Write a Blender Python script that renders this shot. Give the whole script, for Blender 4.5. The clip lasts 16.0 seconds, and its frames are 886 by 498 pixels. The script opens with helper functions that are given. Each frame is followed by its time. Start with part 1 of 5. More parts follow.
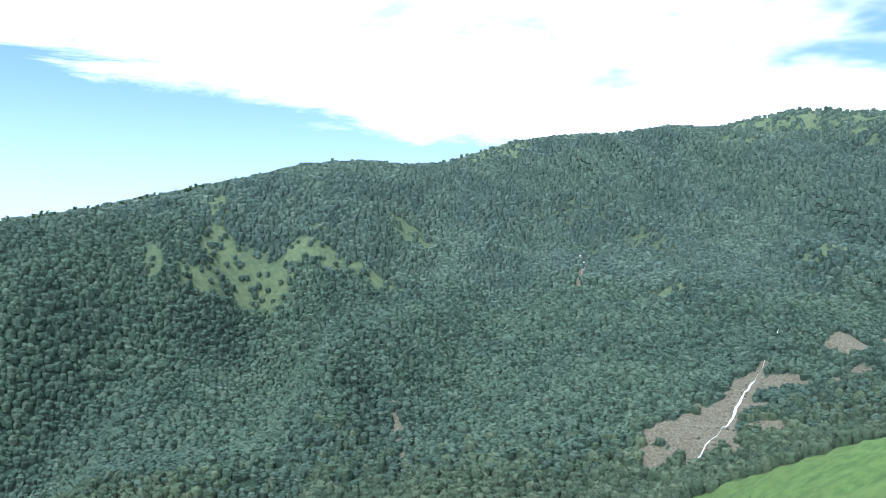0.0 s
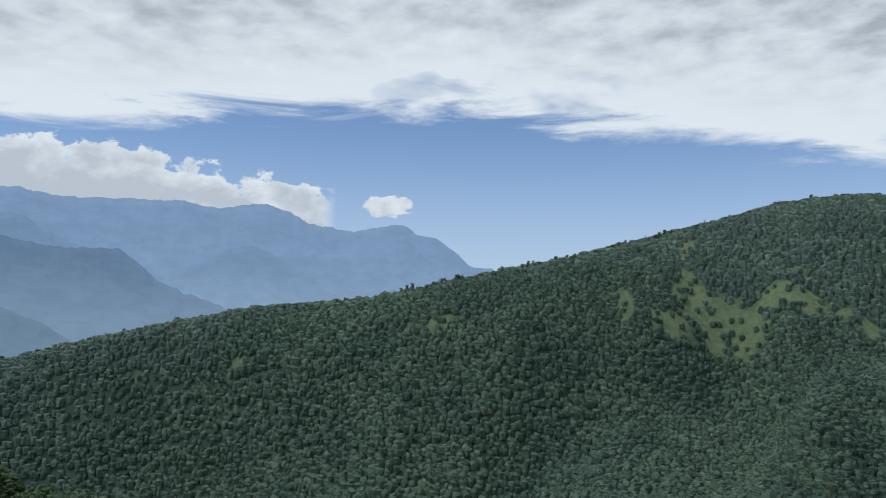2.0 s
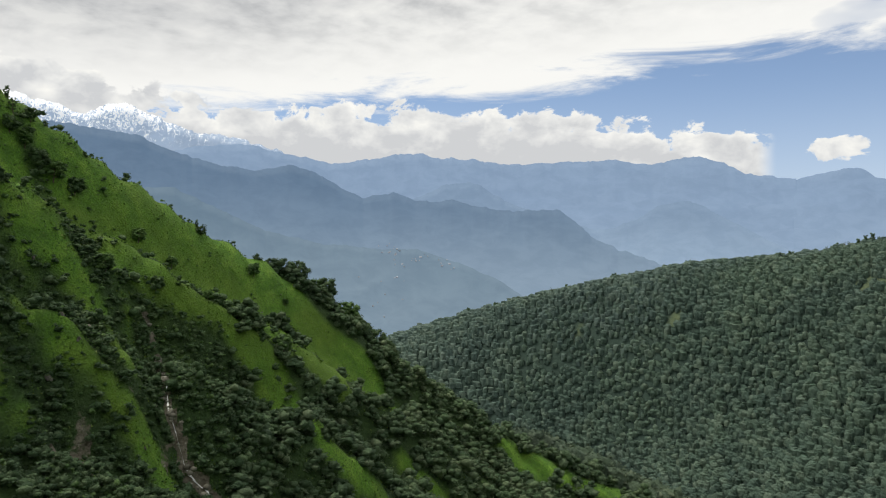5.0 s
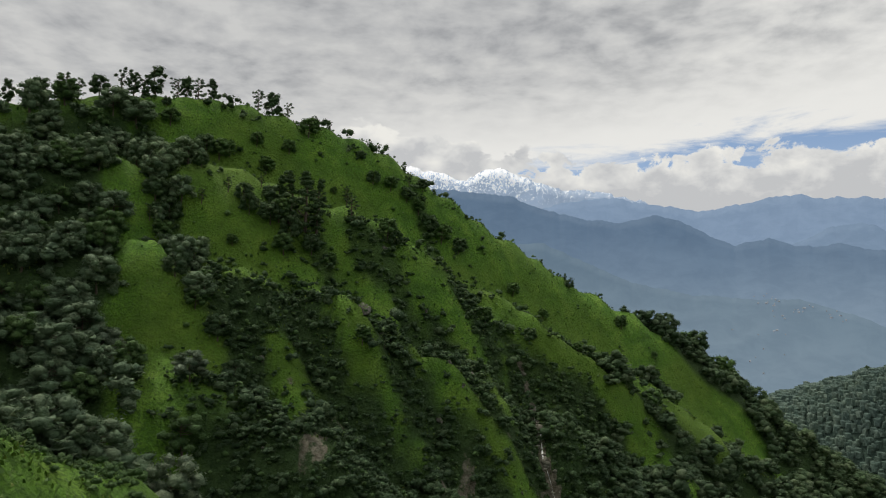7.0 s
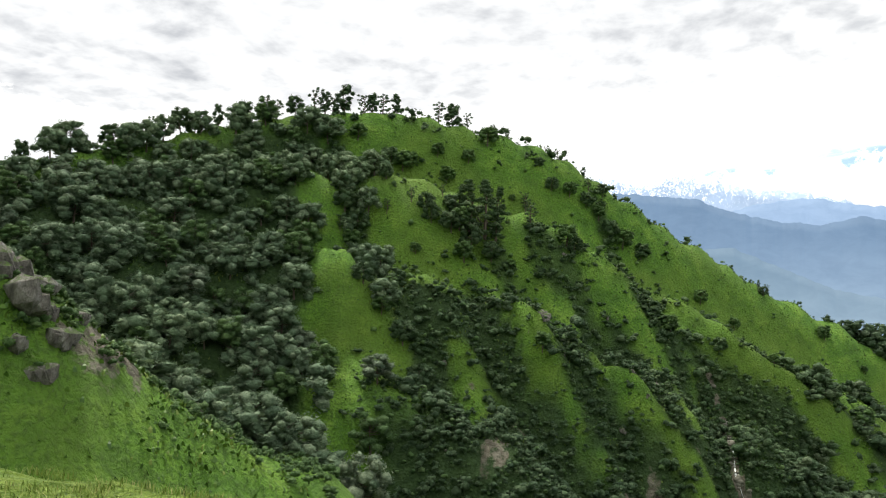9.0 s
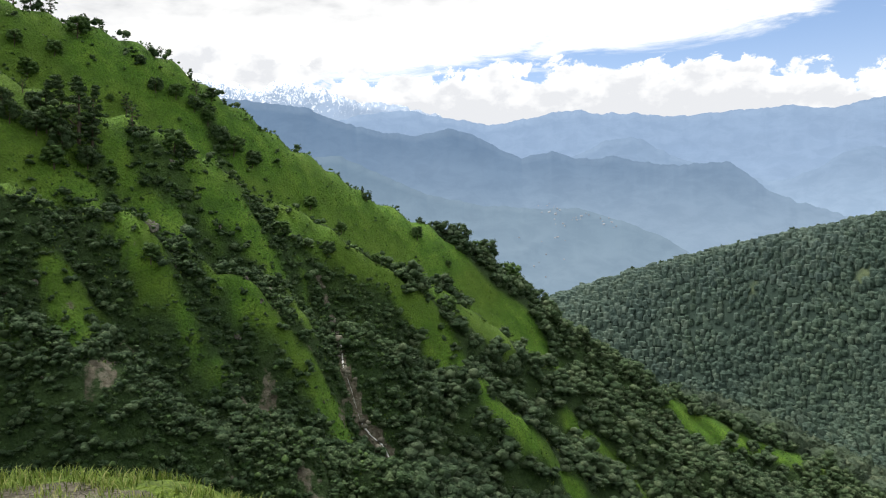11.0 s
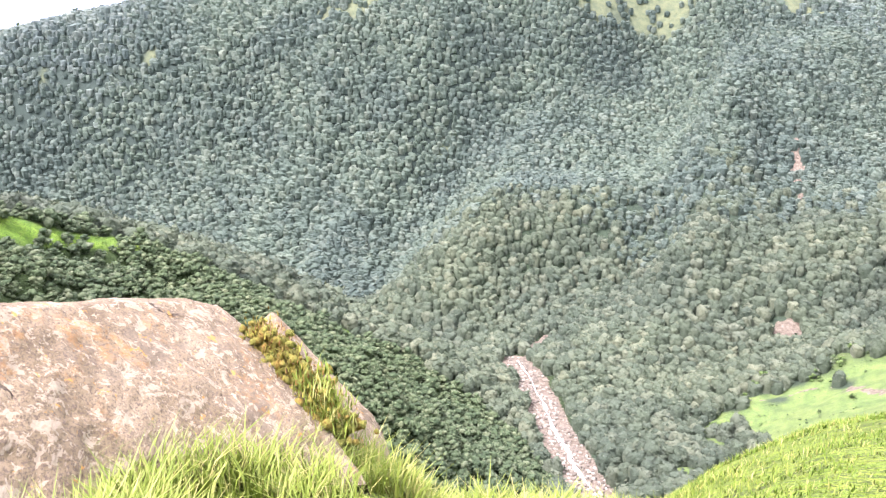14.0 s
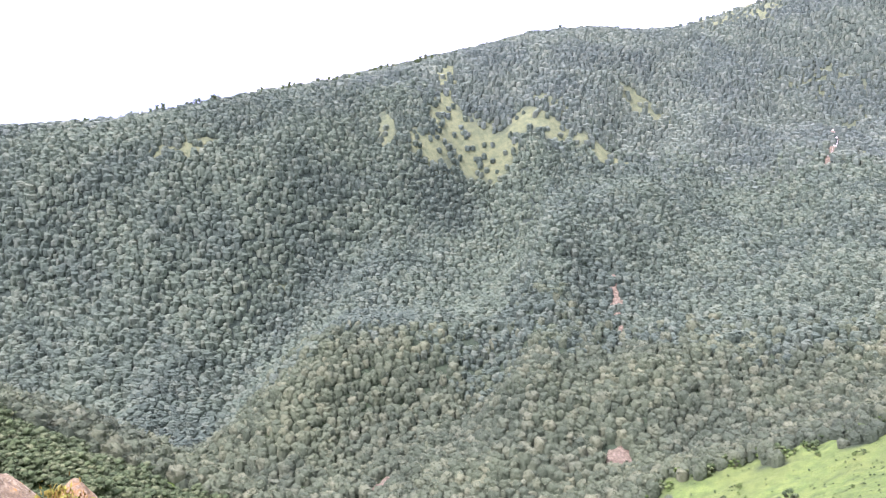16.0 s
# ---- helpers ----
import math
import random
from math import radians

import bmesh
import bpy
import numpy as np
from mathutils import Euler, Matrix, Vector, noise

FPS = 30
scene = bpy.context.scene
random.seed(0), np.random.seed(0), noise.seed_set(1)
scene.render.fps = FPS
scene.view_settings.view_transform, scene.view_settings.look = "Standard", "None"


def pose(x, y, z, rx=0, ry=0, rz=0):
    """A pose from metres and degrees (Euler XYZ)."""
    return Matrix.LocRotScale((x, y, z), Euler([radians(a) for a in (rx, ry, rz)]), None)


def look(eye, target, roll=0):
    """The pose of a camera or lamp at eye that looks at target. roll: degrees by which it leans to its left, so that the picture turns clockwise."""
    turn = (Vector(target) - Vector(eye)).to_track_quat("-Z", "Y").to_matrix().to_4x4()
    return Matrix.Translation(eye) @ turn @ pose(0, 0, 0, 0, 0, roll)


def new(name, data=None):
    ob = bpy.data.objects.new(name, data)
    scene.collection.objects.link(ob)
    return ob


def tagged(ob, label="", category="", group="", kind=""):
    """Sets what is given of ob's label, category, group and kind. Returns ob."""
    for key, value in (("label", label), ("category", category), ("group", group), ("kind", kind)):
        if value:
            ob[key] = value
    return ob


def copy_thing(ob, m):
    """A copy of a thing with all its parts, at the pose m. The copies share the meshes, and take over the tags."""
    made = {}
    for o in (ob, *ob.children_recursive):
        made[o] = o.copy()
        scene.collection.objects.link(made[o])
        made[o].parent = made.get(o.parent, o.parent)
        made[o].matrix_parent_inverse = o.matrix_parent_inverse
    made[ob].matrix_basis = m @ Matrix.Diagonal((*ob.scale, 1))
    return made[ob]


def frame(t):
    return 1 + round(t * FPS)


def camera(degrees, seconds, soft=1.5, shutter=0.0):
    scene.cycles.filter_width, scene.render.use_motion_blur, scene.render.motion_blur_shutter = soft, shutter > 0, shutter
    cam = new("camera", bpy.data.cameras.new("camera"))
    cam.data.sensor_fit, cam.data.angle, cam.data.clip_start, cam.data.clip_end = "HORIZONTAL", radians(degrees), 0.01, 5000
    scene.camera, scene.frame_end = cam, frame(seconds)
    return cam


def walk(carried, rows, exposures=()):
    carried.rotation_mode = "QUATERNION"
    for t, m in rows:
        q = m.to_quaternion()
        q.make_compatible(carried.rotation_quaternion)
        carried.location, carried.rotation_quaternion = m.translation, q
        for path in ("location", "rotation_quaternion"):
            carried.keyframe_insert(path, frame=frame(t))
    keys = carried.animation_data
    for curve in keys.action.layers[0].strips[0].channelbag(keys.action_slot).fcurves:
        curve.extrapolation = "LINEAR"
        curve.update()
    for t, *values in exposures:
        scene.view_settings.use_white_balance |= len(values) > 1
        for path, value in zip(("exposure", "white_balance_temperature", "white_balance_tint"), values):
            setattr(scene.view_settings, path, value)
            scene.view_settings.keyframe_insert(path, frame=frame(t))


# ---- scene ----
EYE_ARM = 0.25


def aim(yaw, pitch, roll):
    """Pose of the held-out phone: yaw clockwise from +y, pitch up, roll, in degrees; it swings on a short arm."""
    a, p = radians(yaw), radians(pitch)
    way = Vector((math.sin(a) * math.cos(p), math.cos(a) * math.cos(p), math.sin(p)))
    eye = way * EYE_ARM
    return look(eye, eye + way, -roll)


cam = camera(59.47, 16.0, soft=1.1)
ROWS = [(0, 0.00, 2.05, -0.09), (0.5, -8.67, 3.21, 0.11), (1, -18.06, 4.35, -0.02), (1.5, -26.74, 5.15, -0.40), (2, -33.75, 5.10, -0.92), (2.5, -38.82, 4.26, -1.07), (3, -43.33, 3.08, -1.15), (3.5, -48.43, 1.90, -1.12), (3.7, -50.67, 1.62, -1.07), (5.8, -74.33, 2.61, -0.47), (6, -76.88, 3.01, -0.56), (6.5, -83.93, 4.09, -0.40), (7, -91.55, 5.10, -0.42), (7.5, -98.72, 5.79, -0.66), (8, -104.73, 6.08, -0.96), (8.2, -106.82, 6.06, -1.18), (10.3, -89.93, 1.90, 0.21), (10.5, -86.14, 1.06, 0.55), (11, -76.76, -1.39, 1.04), (11.5, -67.51, -4.36, 1.38), (12, -59.39, -7.55, 1.84), (12.5, -51.72, -11.09, 2.12), (13, -44.30, -14.69, 2.21), (13.5, -35.86, -17.19, 1.63), (14, -28.31, -17.73, 0.58), (14.5, -22.09, -15.87, -0.17), (15, -18.41, -12.89, -0.64), (15.5, -16.69, -9.94, -0.98), (16, -16.21, -7.55, -1.13)]
EXPOSURES = [(0.0, 0.42, 5350, 5), (0.5, 0.33, 5400, 5), (1.0, 0.14, 5600, 5), (1.5, -0.3, 5800, 6), (2.0, -0.78, 5850, 6), (2.5, -0.78, 5950, 5), (3.0, -0.3, 6050, 6), (3.5, 0.1, 6300, 6), (6.0, -0.85, 6700, 9),
             (6.5, -0.85, 6700, 9), (7.0, -0.75, 6700, 8), (7.5, -0.45, 6700, 8), (8.0, 0.5, 6700, 8), (10.5, -0.2, 6600, 8), (11.0, -0.1, 6600, 9), (11.5, 0.62, 6600, 10), (12.0, 1.1, 6400, 13),
             (12.5, 1.52, 6200, 26), (13.0, 1.72, 6250, 34), (14.0, 1.84, 6300, 42), (15.0, 1.72, 6250, 50), (16.0, 1.42, 6250, 48)]
walk(cam, [(t, aim(y, p, r)) for t, y, p, r in ROWS], EXPOSURES)

# ---- world, sun ----
SUN_AZ, SUN_EL = -138.0, 60.0


class Nodes:
    """Short hand for node trees."""

    def __init__(self, tree):
        self.t = tree

    def add(self, kind, **props):
        n = self.t.nodes.new(kind)
        for k, v in props.items():
            setattr(n, k, v)
        return n

    def put(self, socket, value):
        if isinstance(value, bpy.types.NodeSocket):
            self.t.links.new(value, socket)
        elif value is not None:
            socket.default_value = value

    def math(self, op, a, b=None, c=None, clamp=False):
        n = self.add("ShaderNodeMath", operation=op, use_clamp=clamp)
        for s, v in zip(n.inputs, (a, b, c)):
            self.put(s, v)
        return n.outputs[0]

    def step(self, v, lo, hi, a=0.0, b=1.0):
        n = self.add("ShaderNodeMapRange", interpolation_type="SMOOTHSTEP")
        for s, x in zip(n.inputs, (v, lo, hi, a, b)):
            self.put(s, x)
        return n.outputs[0]

    def noise(self, vec, scale, detail=4.0, rough=0.55, dist=0.0):
        n = self.add("ShaderNodeTexNoise")
        self.put(n.inputs["Vector"], vec)
        self.put(n.inputs["Scale"], scale)
        self.put(n.inputs["Detail"], detail)
        self.put(n.inputs["Roughness"], rough)
        self.put(n.inputs["Distortion"], dist)
        return n.outputs["Fac"]

    def voronoi(self, vec, scale, feature="F1", out="Distance", rand=1.0):
        n = self.add("ShaderNodeTexVoronoi", feature=feature)
        self.put(n.inputs["Vector"], vec)
        self.put(n.inputs["Scale"], scale)
        self.put(n.inputs["Randomness"], rand)
        return n.outputs[out]

    def mix(self, fac, a, b, how="MIX"):
        n = self.add("ShaderNodeMix", data_type="RGBA", blend_type=how)
        self.put(n.inputs[0], fac)
        self.put(n.inputs[6], a if not isinstance(a, tuple) else (*a, 1))
        self.put(n.inputs[7], b if not isinstance(b, tuple) else (*b, 1))
        return n.outputs[2]

    def ramp(self, fac, *stops):
        n = self.add("ShaderNodeValToRGB")
        e = n.color_ramp.elements
        while len(e) < len(stops):
            e.new(0.5)
        for el, (p, c) in zip(e, stops):
            el.position, el.color = p, (*c, 1)
        self.put(n.inputs[0], fac)
        return n.outputs[0]

    def combine(self, x, y, z):
        n = self.add("ShaderNodeCombineXYZ")
        for s, v in zip(n.inputs, (x, y, z)):
            self.put(s, v)
        return n.outputs[0]

    def vscale(self, vec, x, y, z):
        n = self.add("ShaderNodeVectorMath", operation="MULTIPLY")
        self.put(n.inputs[0], vec)
        n.inputs[1].default_value = (x, y, z)
        return n.outputs[0]


def build_world():
    world = bpy.data.worlds.new("sky")
    world.use_nodes = True
    scene.world = world
    n = Nodes(world.node_tree)
    n.t.nodes.clear()
    sky = n.add("ShaderNodeTexSky", sky_type="NISHITA", sun_disc=False)
    sky.sun_elevation, sky.sun_rotation = radians(SUN_EL), radians(SUN_AZ)
    sky.altitude, sky.air_density, sky.dust_density, sky.ozone_density = 2600, 1.0, 1.2, 1.0
    way = n.add("ShaderNodeTexCoord").outputs["Generated"]
    sep = n.add("ShaderNodeSeparateXYZ")
    n.put(sep.inputs[0], way)
    x, y, z = sep.outputs
    az = n.math("MULTIPLY", n.math("ARCTAN2", x, y), 57.2958)
    el = n.math("MULTIPLY", n.math("ARCSINE", z), 57.2958)
    # cloud deck seen in perspective
    h = n.math("ADD", n.math("MAXIMUM", z, 0.0), 0.10)
    deck = n.combine(n.math("DIVIDE", x, h), n.math("DIVIDE", y, h), 0.0)
    big = n.noise(deck, 0.7, 5.0, 0.55, 0.2)
    fine = n.noise(deck, 3.0, 9.0, 0.66, 0.35)
    # lower edge of the deck: 15 degrees at az -30, 10 at 0, about 12 towards the left
    edge_r = n.math("MULTIPLY_ADD", az, -0.155, 10.2)
    edge_l = n.math("MULTIPLY_ADD", n.math("ADD", az, 30.0), 0.085, 15.2)
    edge = n.math("MINIMUM", edge_r, edge_l)
    above = n.math("SUBTRACT", el, edge)
    wob = n.math("MULTIPLY", n.math("SUBTRACT", n.noise(n.combine(n.math("MULTIPLY", az, 0.07), n.math("MULTIPLY", el, 0.40), 3.0), 1.0, 8.0, 0.65, 0.5), 0.5), 9.0)
    cover = n.step(n.math("ADD", above, wob), -0.4, 1.6)
    gap = n.math("ADD", n.math("MULTIPLY", n.step(big, 0.34, 0.44), 1.0), n.step(az, -25.0, -45.0), clamp=True)
    hole = n.math("MULTIPLY", gap, cover)
    # cumulus bank low over the far range
    top = n.math("ADD", n.math("ADD", 11.6, n.math("MULTIPLY", n.step(az, -60.0, -42.0), -2.4)), n.math("MULTIPLY", n.step(az, -84.0, -97.0), 2.2))
    puff_v = n.combine(n.math("MULTIPLY", az, 0.16), n.math("MULTIPLY", el, 0.24), 0.0)
    puff = n.math("SUBTRACT", n.noise(puff_v, 2.2, 8.0, 0.6, 0.3), 0.5)
    bank_top = n.math("ADD", top, n.math("MULTIPLY", puff, 8.0))
    bank = n.step(n.math("SUBTRACT", bank_top, el), -0.15, 0.35)
    bank = n.math("MULTIPLY", bank, n.step(az, -43.0, -41.6, 1.0, 0.0))
    bank = n.math("MULTIPLY", bank, n.step(az, -170.0, -150.0))
    # one small cloud beside it
    dx = n.math("DIVIDE", n.math("SUBTRACT", az, -37.3), 2.3)
    dy = n.math("DIVIDE", n.math("SUBTRACT", el, 8.1), 0.75)
    rr = n.math("ADD", n.math("MULTIPLY", dx, dx), n.math("MULTIPLY", dy, dy))
    small = n.step(n.math("ADD", rr, n.math("MULTIPLY", puff, 8.0)), 1.0, 0.6, 0.0, 1.0)
    low = n.math("MAXIMUM", bank, small)
    # tones
    mottle = n.noise(deck, 8.5, 3.0, 0.5, 0.15)
    shade = n.math("ADD", n.math("ADD", n.math("MULTIPLY", fine, 0.4), n.math("MULTIPLY", big, 0.25)), n.math("MULTIPLY", mottle, 0.35))
    deck_col = n.ramp(shade, (0.40, (1.32, 1.32, 1.31)), (0.50, (1.06, 1.07, 1.09)), (0.60, (0.70, 0.72, 0.76)))
    thick = n.step(above, 1.0, 9.0)
    deck_col = n.mix(thick, (1.35, 1.35, 1.35), deck_col)
    grey = n.step(az, -62.0, -88.0)
    deck_col = n.mix(n.math("MULTIPLY", grey, n.math("MULTIPLY", thick, 0.75)), deck_col, n.mix(1.0, deck_col, (0.66, 0.67, 0.70), "MULTIPLY"))
    # an overcast sky is brightest overhead
    deck_col = n.mix(n.step(el, 22.0, 55.0), deck_col, n.mix(1.0, deck_col, (1.7, 1.7, 1.7), "MULTIPLY"))
    body = n.noise(puff_v, 2.3, 5.0, 0.5)
    depth = n.math("ADD", n.math("MULTIPLY", n.math("SUBTRACT", bank_top, el), 0.10), n.math("MULTIPLY", body, 0.9))
    bank_col = n.ramp(depth, (0.36, (1.40, 1.39, 1.36)), (0.52, (1.15, 1.16, 1.18)), (0.70, (0.90, 0.92, 0.97)))
    blue = n.add("ShaderNodeBackground")
    # paler towards the horizon
    air = n.mix(n.step(el, 15.0, 1.0, 0.15, 0.72), n.mix(1.0, sky.outputs[0], (0.150, 0.172, 0.190), "MULTIPLY"), (0.90, 0.975, 1.12))
    n.put(blue.inputs[0], air)
    n.put(blue.inputs[1], 1.0)
    cl = n.add("ShaderNodeBackground")
    n.put(cl.inputs[0], n.mix(low, deck_col, bank_col))
    n.put(cl.inputs[1], 1.0)
    both = n.add("ShaderNodeMixShader")
    n.put(both.inputs[0], n.math("MAXIMUM", hole, low))
    n.t.links.new(blue.outputs[0], both.inputs[1])
    n.t.links.new(cl.outputs[0], both.inputs[2])
    n.t.links.new(both.outputs[0], n.add("ShaderNodeOutputWorld").inputs[0])


build_world()
sun = new("sun", bpy.data.lights.new("sun", "SUN"))
sun.data.energy, sun.data.angle, sun.data.color = 4.2, radians(9), (1.0, 0.95, 0.87)
_a, _e = radians(SUN_AZ), radians(SUN_EL)
sun.matrix_world = look((math.sin(_a) * math.cos(_e) * 900, math.cos(_a) * math.cos(_e) * 900, math.sin(_e) * 900), (0, 0, 0))


# ---- number helpers ----
def hash01(ix, iy, seed):
    h = (ix.astype(np.int64) * 374761393 + iy.astype(np.int64) * 668265263 + seed * 144665) & 0xFFFFFFFF
    h = ((h ^ (h >> 13)) * 1274126177) & 0xFFFFFFFF
    return ((h ^ (h >> 16)) & 0xFFFFFF) / float(0xFFFFFF)


def vnoise(x, y, seed=0):
    """Smooth value noise, -1 to 1."""
    x, y = np.asarray(x, float), np.asarray(y, float)
    ix, iy = np.floor(x), np.floor(y)
    u, v = x - ix, y - iy
    u, v = u * u * u * (u * (u * 6 - 15) + 10), v * v * v * (v * (v * 6 - 15) + 10)
    a, b = hash01(ix, iy, seed), hash01(ix + 1, iy, seed)
    c, d = hash01(ix, iy + 1, seed), hash01(ix + 1, iy + 1, seed)
    return 2 * ((a * (1 - u) + b * u) * (1 - v) + (c * (1 - u) + d * u) * v) - 1


def fbm(x, y, seed=0, octaves=4, gain=0.5):
    s, amp, tot = 0.0, 1.0, 0.0
    for k in range(octaves):
        s = s + amp * vnoise(x * 2 ** k + 17.3 * k, y * 2 ** k - 9.1 * k, seed + k)
        tot, amp = tot + amp, amp * gain
    return s / tot


def sstep(v, lo, hi):
    u = np.clip((np.asarray(v, float) - lo) / (hi - lo), 0, 1)
    return u * u * (3 - 2 * u)


def polar(az, el, r):
    """The point r metres off (over the ground), az degrees clockwise from +y, el degrees above the eye."""
    a = radians(az)
    return np.array((r * math.sin(a), r * math.cos(a), r * math.tan(radians(el))))


def line(text):
    """Points 'az,el,r az,el,r ...' as metres."""
    return np.array([polar(*map(float, w.split(","))) for w in text.split()])


def resample(pts, share=0.03):
    """Points along a line, a few per cent of their distance apart, with their lengths."""
    out, size = [], []
    for a, b in zip(pts[:-1], pts[1:]):
        d = np.linalg.norm((b - a)[:2])
        n = max(1, int(d / (share * max(np.linalg.norm((a + b)[:2]) / 2, 2))))
        for k in range(n):
            out.append(a + (b - a) * (k + 0.5) / n)
            size.append(d / n)
    return np.array(out), np.array(size)


def near_line(x, y, pts):
    """Distance from points to a line of points, and how many metres along it they are."""
    best, along, gone = np.full(np.shape(x), 1e9), np.zeros(np.shape(x)), 0.0
    for a, b in zip(pts[:-1], pts[1:]):
        d = (b - a)[:2]
        u = np.clip(((x - a[0]) * d[0] + (y - a[1]) * d[1]) / (d @ d), 0, 1)
        q = np.hypot(x - a[0] - u * d[0], y - a[1] - u * d[1])
        along = np.where(q < best, gone + u * math.hypot(*d), along)
        best = np.minimum(best, q)
        gone += math.hypot(*d)
    return best, along


def mesh_from(name, verts, faces, smooth=True):
    """A mesh of triangles or quads from arrays."""
    verts, faces = np.asarray(verts, np.float32), np.asarray(faces, np.int32)
    me = bpy.data.meshes.new(name)
    me.vertices.add(len(verts))
    me.vertices.foreach_set("co", verts.ravel())
    k = faces.shape[1]
    me.loops.add(faces.size)
    me.loops.foreach_set("vertex_index", faces.ravel())
    me.polygons.add(len(faces))
    me.polygons.foreach_set("loop_start", np.arange(0, faces.size, k, dtype=np.int32))
    me.polygons.foreach_set("use_smooth", np.full(len(faces), smooth))
    me.update(calc_edges=True)
    return me


def mask(me, name, values):
    """One number per vertex, which the materials read."""
    a = me.attributes.new(name, "FLOAT", "POINT")
    a.data.foreach_set("value", np.asarray(values, np.float32))


# ---- the lie of the land: crests and valley lines as az, el, distance ----
CREST_FAR_SLOPE = line("-88.6,-10.85,1450 -80.6,-8.35,1350 -68.5,-5.15,1250 -61.9,-3.15,1180 -56,-1.65,1120 -47.7,0.15,1060 -40.1,0.85,1000 -31.2,2.85,980 -24,4.35,1050 -16.9,6.05,1150 -9.1,8.05,1280 -5.4,8.15,1330 -3.9,7.85,1370")
CREST_BACK = line("-3.9,7.85,1370 0.2,8.15,1500 5.5,9.95,1650 8.1,9.75,1650 16.1,9.85,1750 20.6,9.85,1720 23.6,10.95,1700 25.7,10.95,1700 29.9,10.35,1650 45.3,9.65,1500 70.5,9.15,1300 95.7,9.15,1100")
CREST_SPUR = line("-151,8.15,190 -134.9,9.45,215 -126.4,11.85,235 -118.8,14.2,245 -111.4,15.1,251 -107.6,15.1,255 -102.7,14.0,262 -99.4,13.4,266 -97.3,12.5,270 -95.2,11.2,277 -93,9.6,283 -90.5,7.9,290 -88.6,6.4,295 -86,5.0,302 -82.6,2.5,310 -80,1.1,318 -77.5,0.0,325 -73.2,-3.3,340 -68.5,-7.15,352 -64.4,-9.55,362 -60.4,-12.05,372 -55.4,-13.85,385 -48.6,-16.75,400 -44.3,-19.25,405 -39.3,-22.05,405 -32.2,-25.25,400 -26.4,-28.35,385 -22.3,-31.15,360 -19.3,-33.85,330")
CREST_LEFT_RIB = line("-139,6.15,90 -134.4,3.65,95 -129.2,-1.05,100 -125.5,-4.45,103 -122.5,-6.55,105 -118.8,-8.85,108 -115.8,-11.45,110")
RIVER = line("-80.6,-12.35,1050 -62.4,-14.35,980 -45.3,-19.85,720 -32.2,-24.35,540 -26.2,-25.05,490 -22.6,-25.7,470 -21.4,-27.1,440 -20.2,-28.8,400 -19.2,-30.6,368 -17.5,-32.6,340 -14.1,-36.85,295")
BROOK = line("-20.2,-28.8,400 -16.0,-27.9,415 -10.1,-26.05,445 -2.6,-23.45,500 8.1,-20.65,545 15.1,-16.35,585 17.1,-15.05,600 19.6,-12.65,640 21.4,-9.25,720 22.4,-7.55,770 24.2,-3.85,900 27.2,1.15,1150")
RAVINE = line("-151,-1.85,170 -139,-3.85,170 -125.9,-6.85,165 -115.8,-12.85,155 -105.7,-18.85,145 -95.7,-24.85,138 -85.6,-28.85,135 -76.2,-30.85,145 -60.4,-33.85,180 -40.3,-38.85,230 -25.2,-38.85,262 -14.1,-36.85,295")
FALL_GULLY = line("9.9,1.55,1150 10.4,0.45,1080 9.8,-1.65,1000 5,-7.85,800 -1,-16.85,600 -2.6,-23.05,505")
MEADOW_FAR = line("-11,-32.15,330 -9.5,-28.35,390 -5.7,-25.75,410 -2.5,-24.85,418 2.7,-22.05,428 6.5,-20.65,430 9.5,-19.65,430 14.7,-17.25,430 19.3,-14.25,430 29.6,-10.05,420 45.3,-4.85,400 70.5,2.15,330")
MEADOW_NEAR = line("-16.1,-42.85,200 -10.1,-37.85,215 0,-31.35,225 10.1,-26.35,230 20.1,-21.85,220 30.2,-17.85,210 45.3,-9.85,200 65.5,0.15,180")
BEHIND = line("100,14,120 125,20,125 150,19,115 180,16,110 198,12,105 212,9,95")
BEHIND_NEAR = line("110,2,12 140,4,12 170,3,12")
LOW_FAR = [line("-100,-9,2300 -80,-10,2300 -60,-10,2300 -40,-9,2400 -20,-7,2600 0,-5,2900 30,-5,2900 60,-6,2600 90,-8,2300 120,-8,2100 150,-8,2000 180,-8,2000 210,-8,2000 240,-8,2000 260,-9,2300"),
           line("-100,-4.5,4800 -60,-4.5,4800 -20,-4.5,4800 20,-4.5,4800 60,-4.5,4800 100,-4.5,4800 140,-4.5,4800 180,-4.5,4800 220,-4.5,4800 260,-4.5,4800"),
           line("-150,-20,420 -125,-22,480 -105,-22,520 -90,-22,600 -75,-20,720"), line("-130,-16,1000 -170,-16,900 150,-12,900 120,-6,900")]
BELOW_KNOLL = [line("-170,-12,12 -150,-18,12 -133,-22,12 -115,-28,12 -95,-36,12 -75,-46,11 -50,-50,10 -30,-52,9 -18,-50,9"),
               line("-150,-24,30 -133,-27,30 -115,-34,30 -95,-43,30 -75,-49,30 -50,-52,30 -30,-53,30 -15,-49,30 -5,-44,34 5,-37,36 15,-31,38 28,-25,40 45,-16,40 70,-4,40"),
               line("-150,-15,62 -133,-14,62 -122,-19,66 -112,-26,70 -95,-38,70 -75,-46,75 -50,-49,80 -30,-50,80 -15,-47,85 -5,-42,90 5,-35,95 15,-30,100 28,-24,105 45,-14,105 70,-2,100"),
               line("-60,-42,135 -40,-46,145 -20,-46,150 -8,-41,150 5,-33,160 15,-28.5,165 28,-22.5,165")]
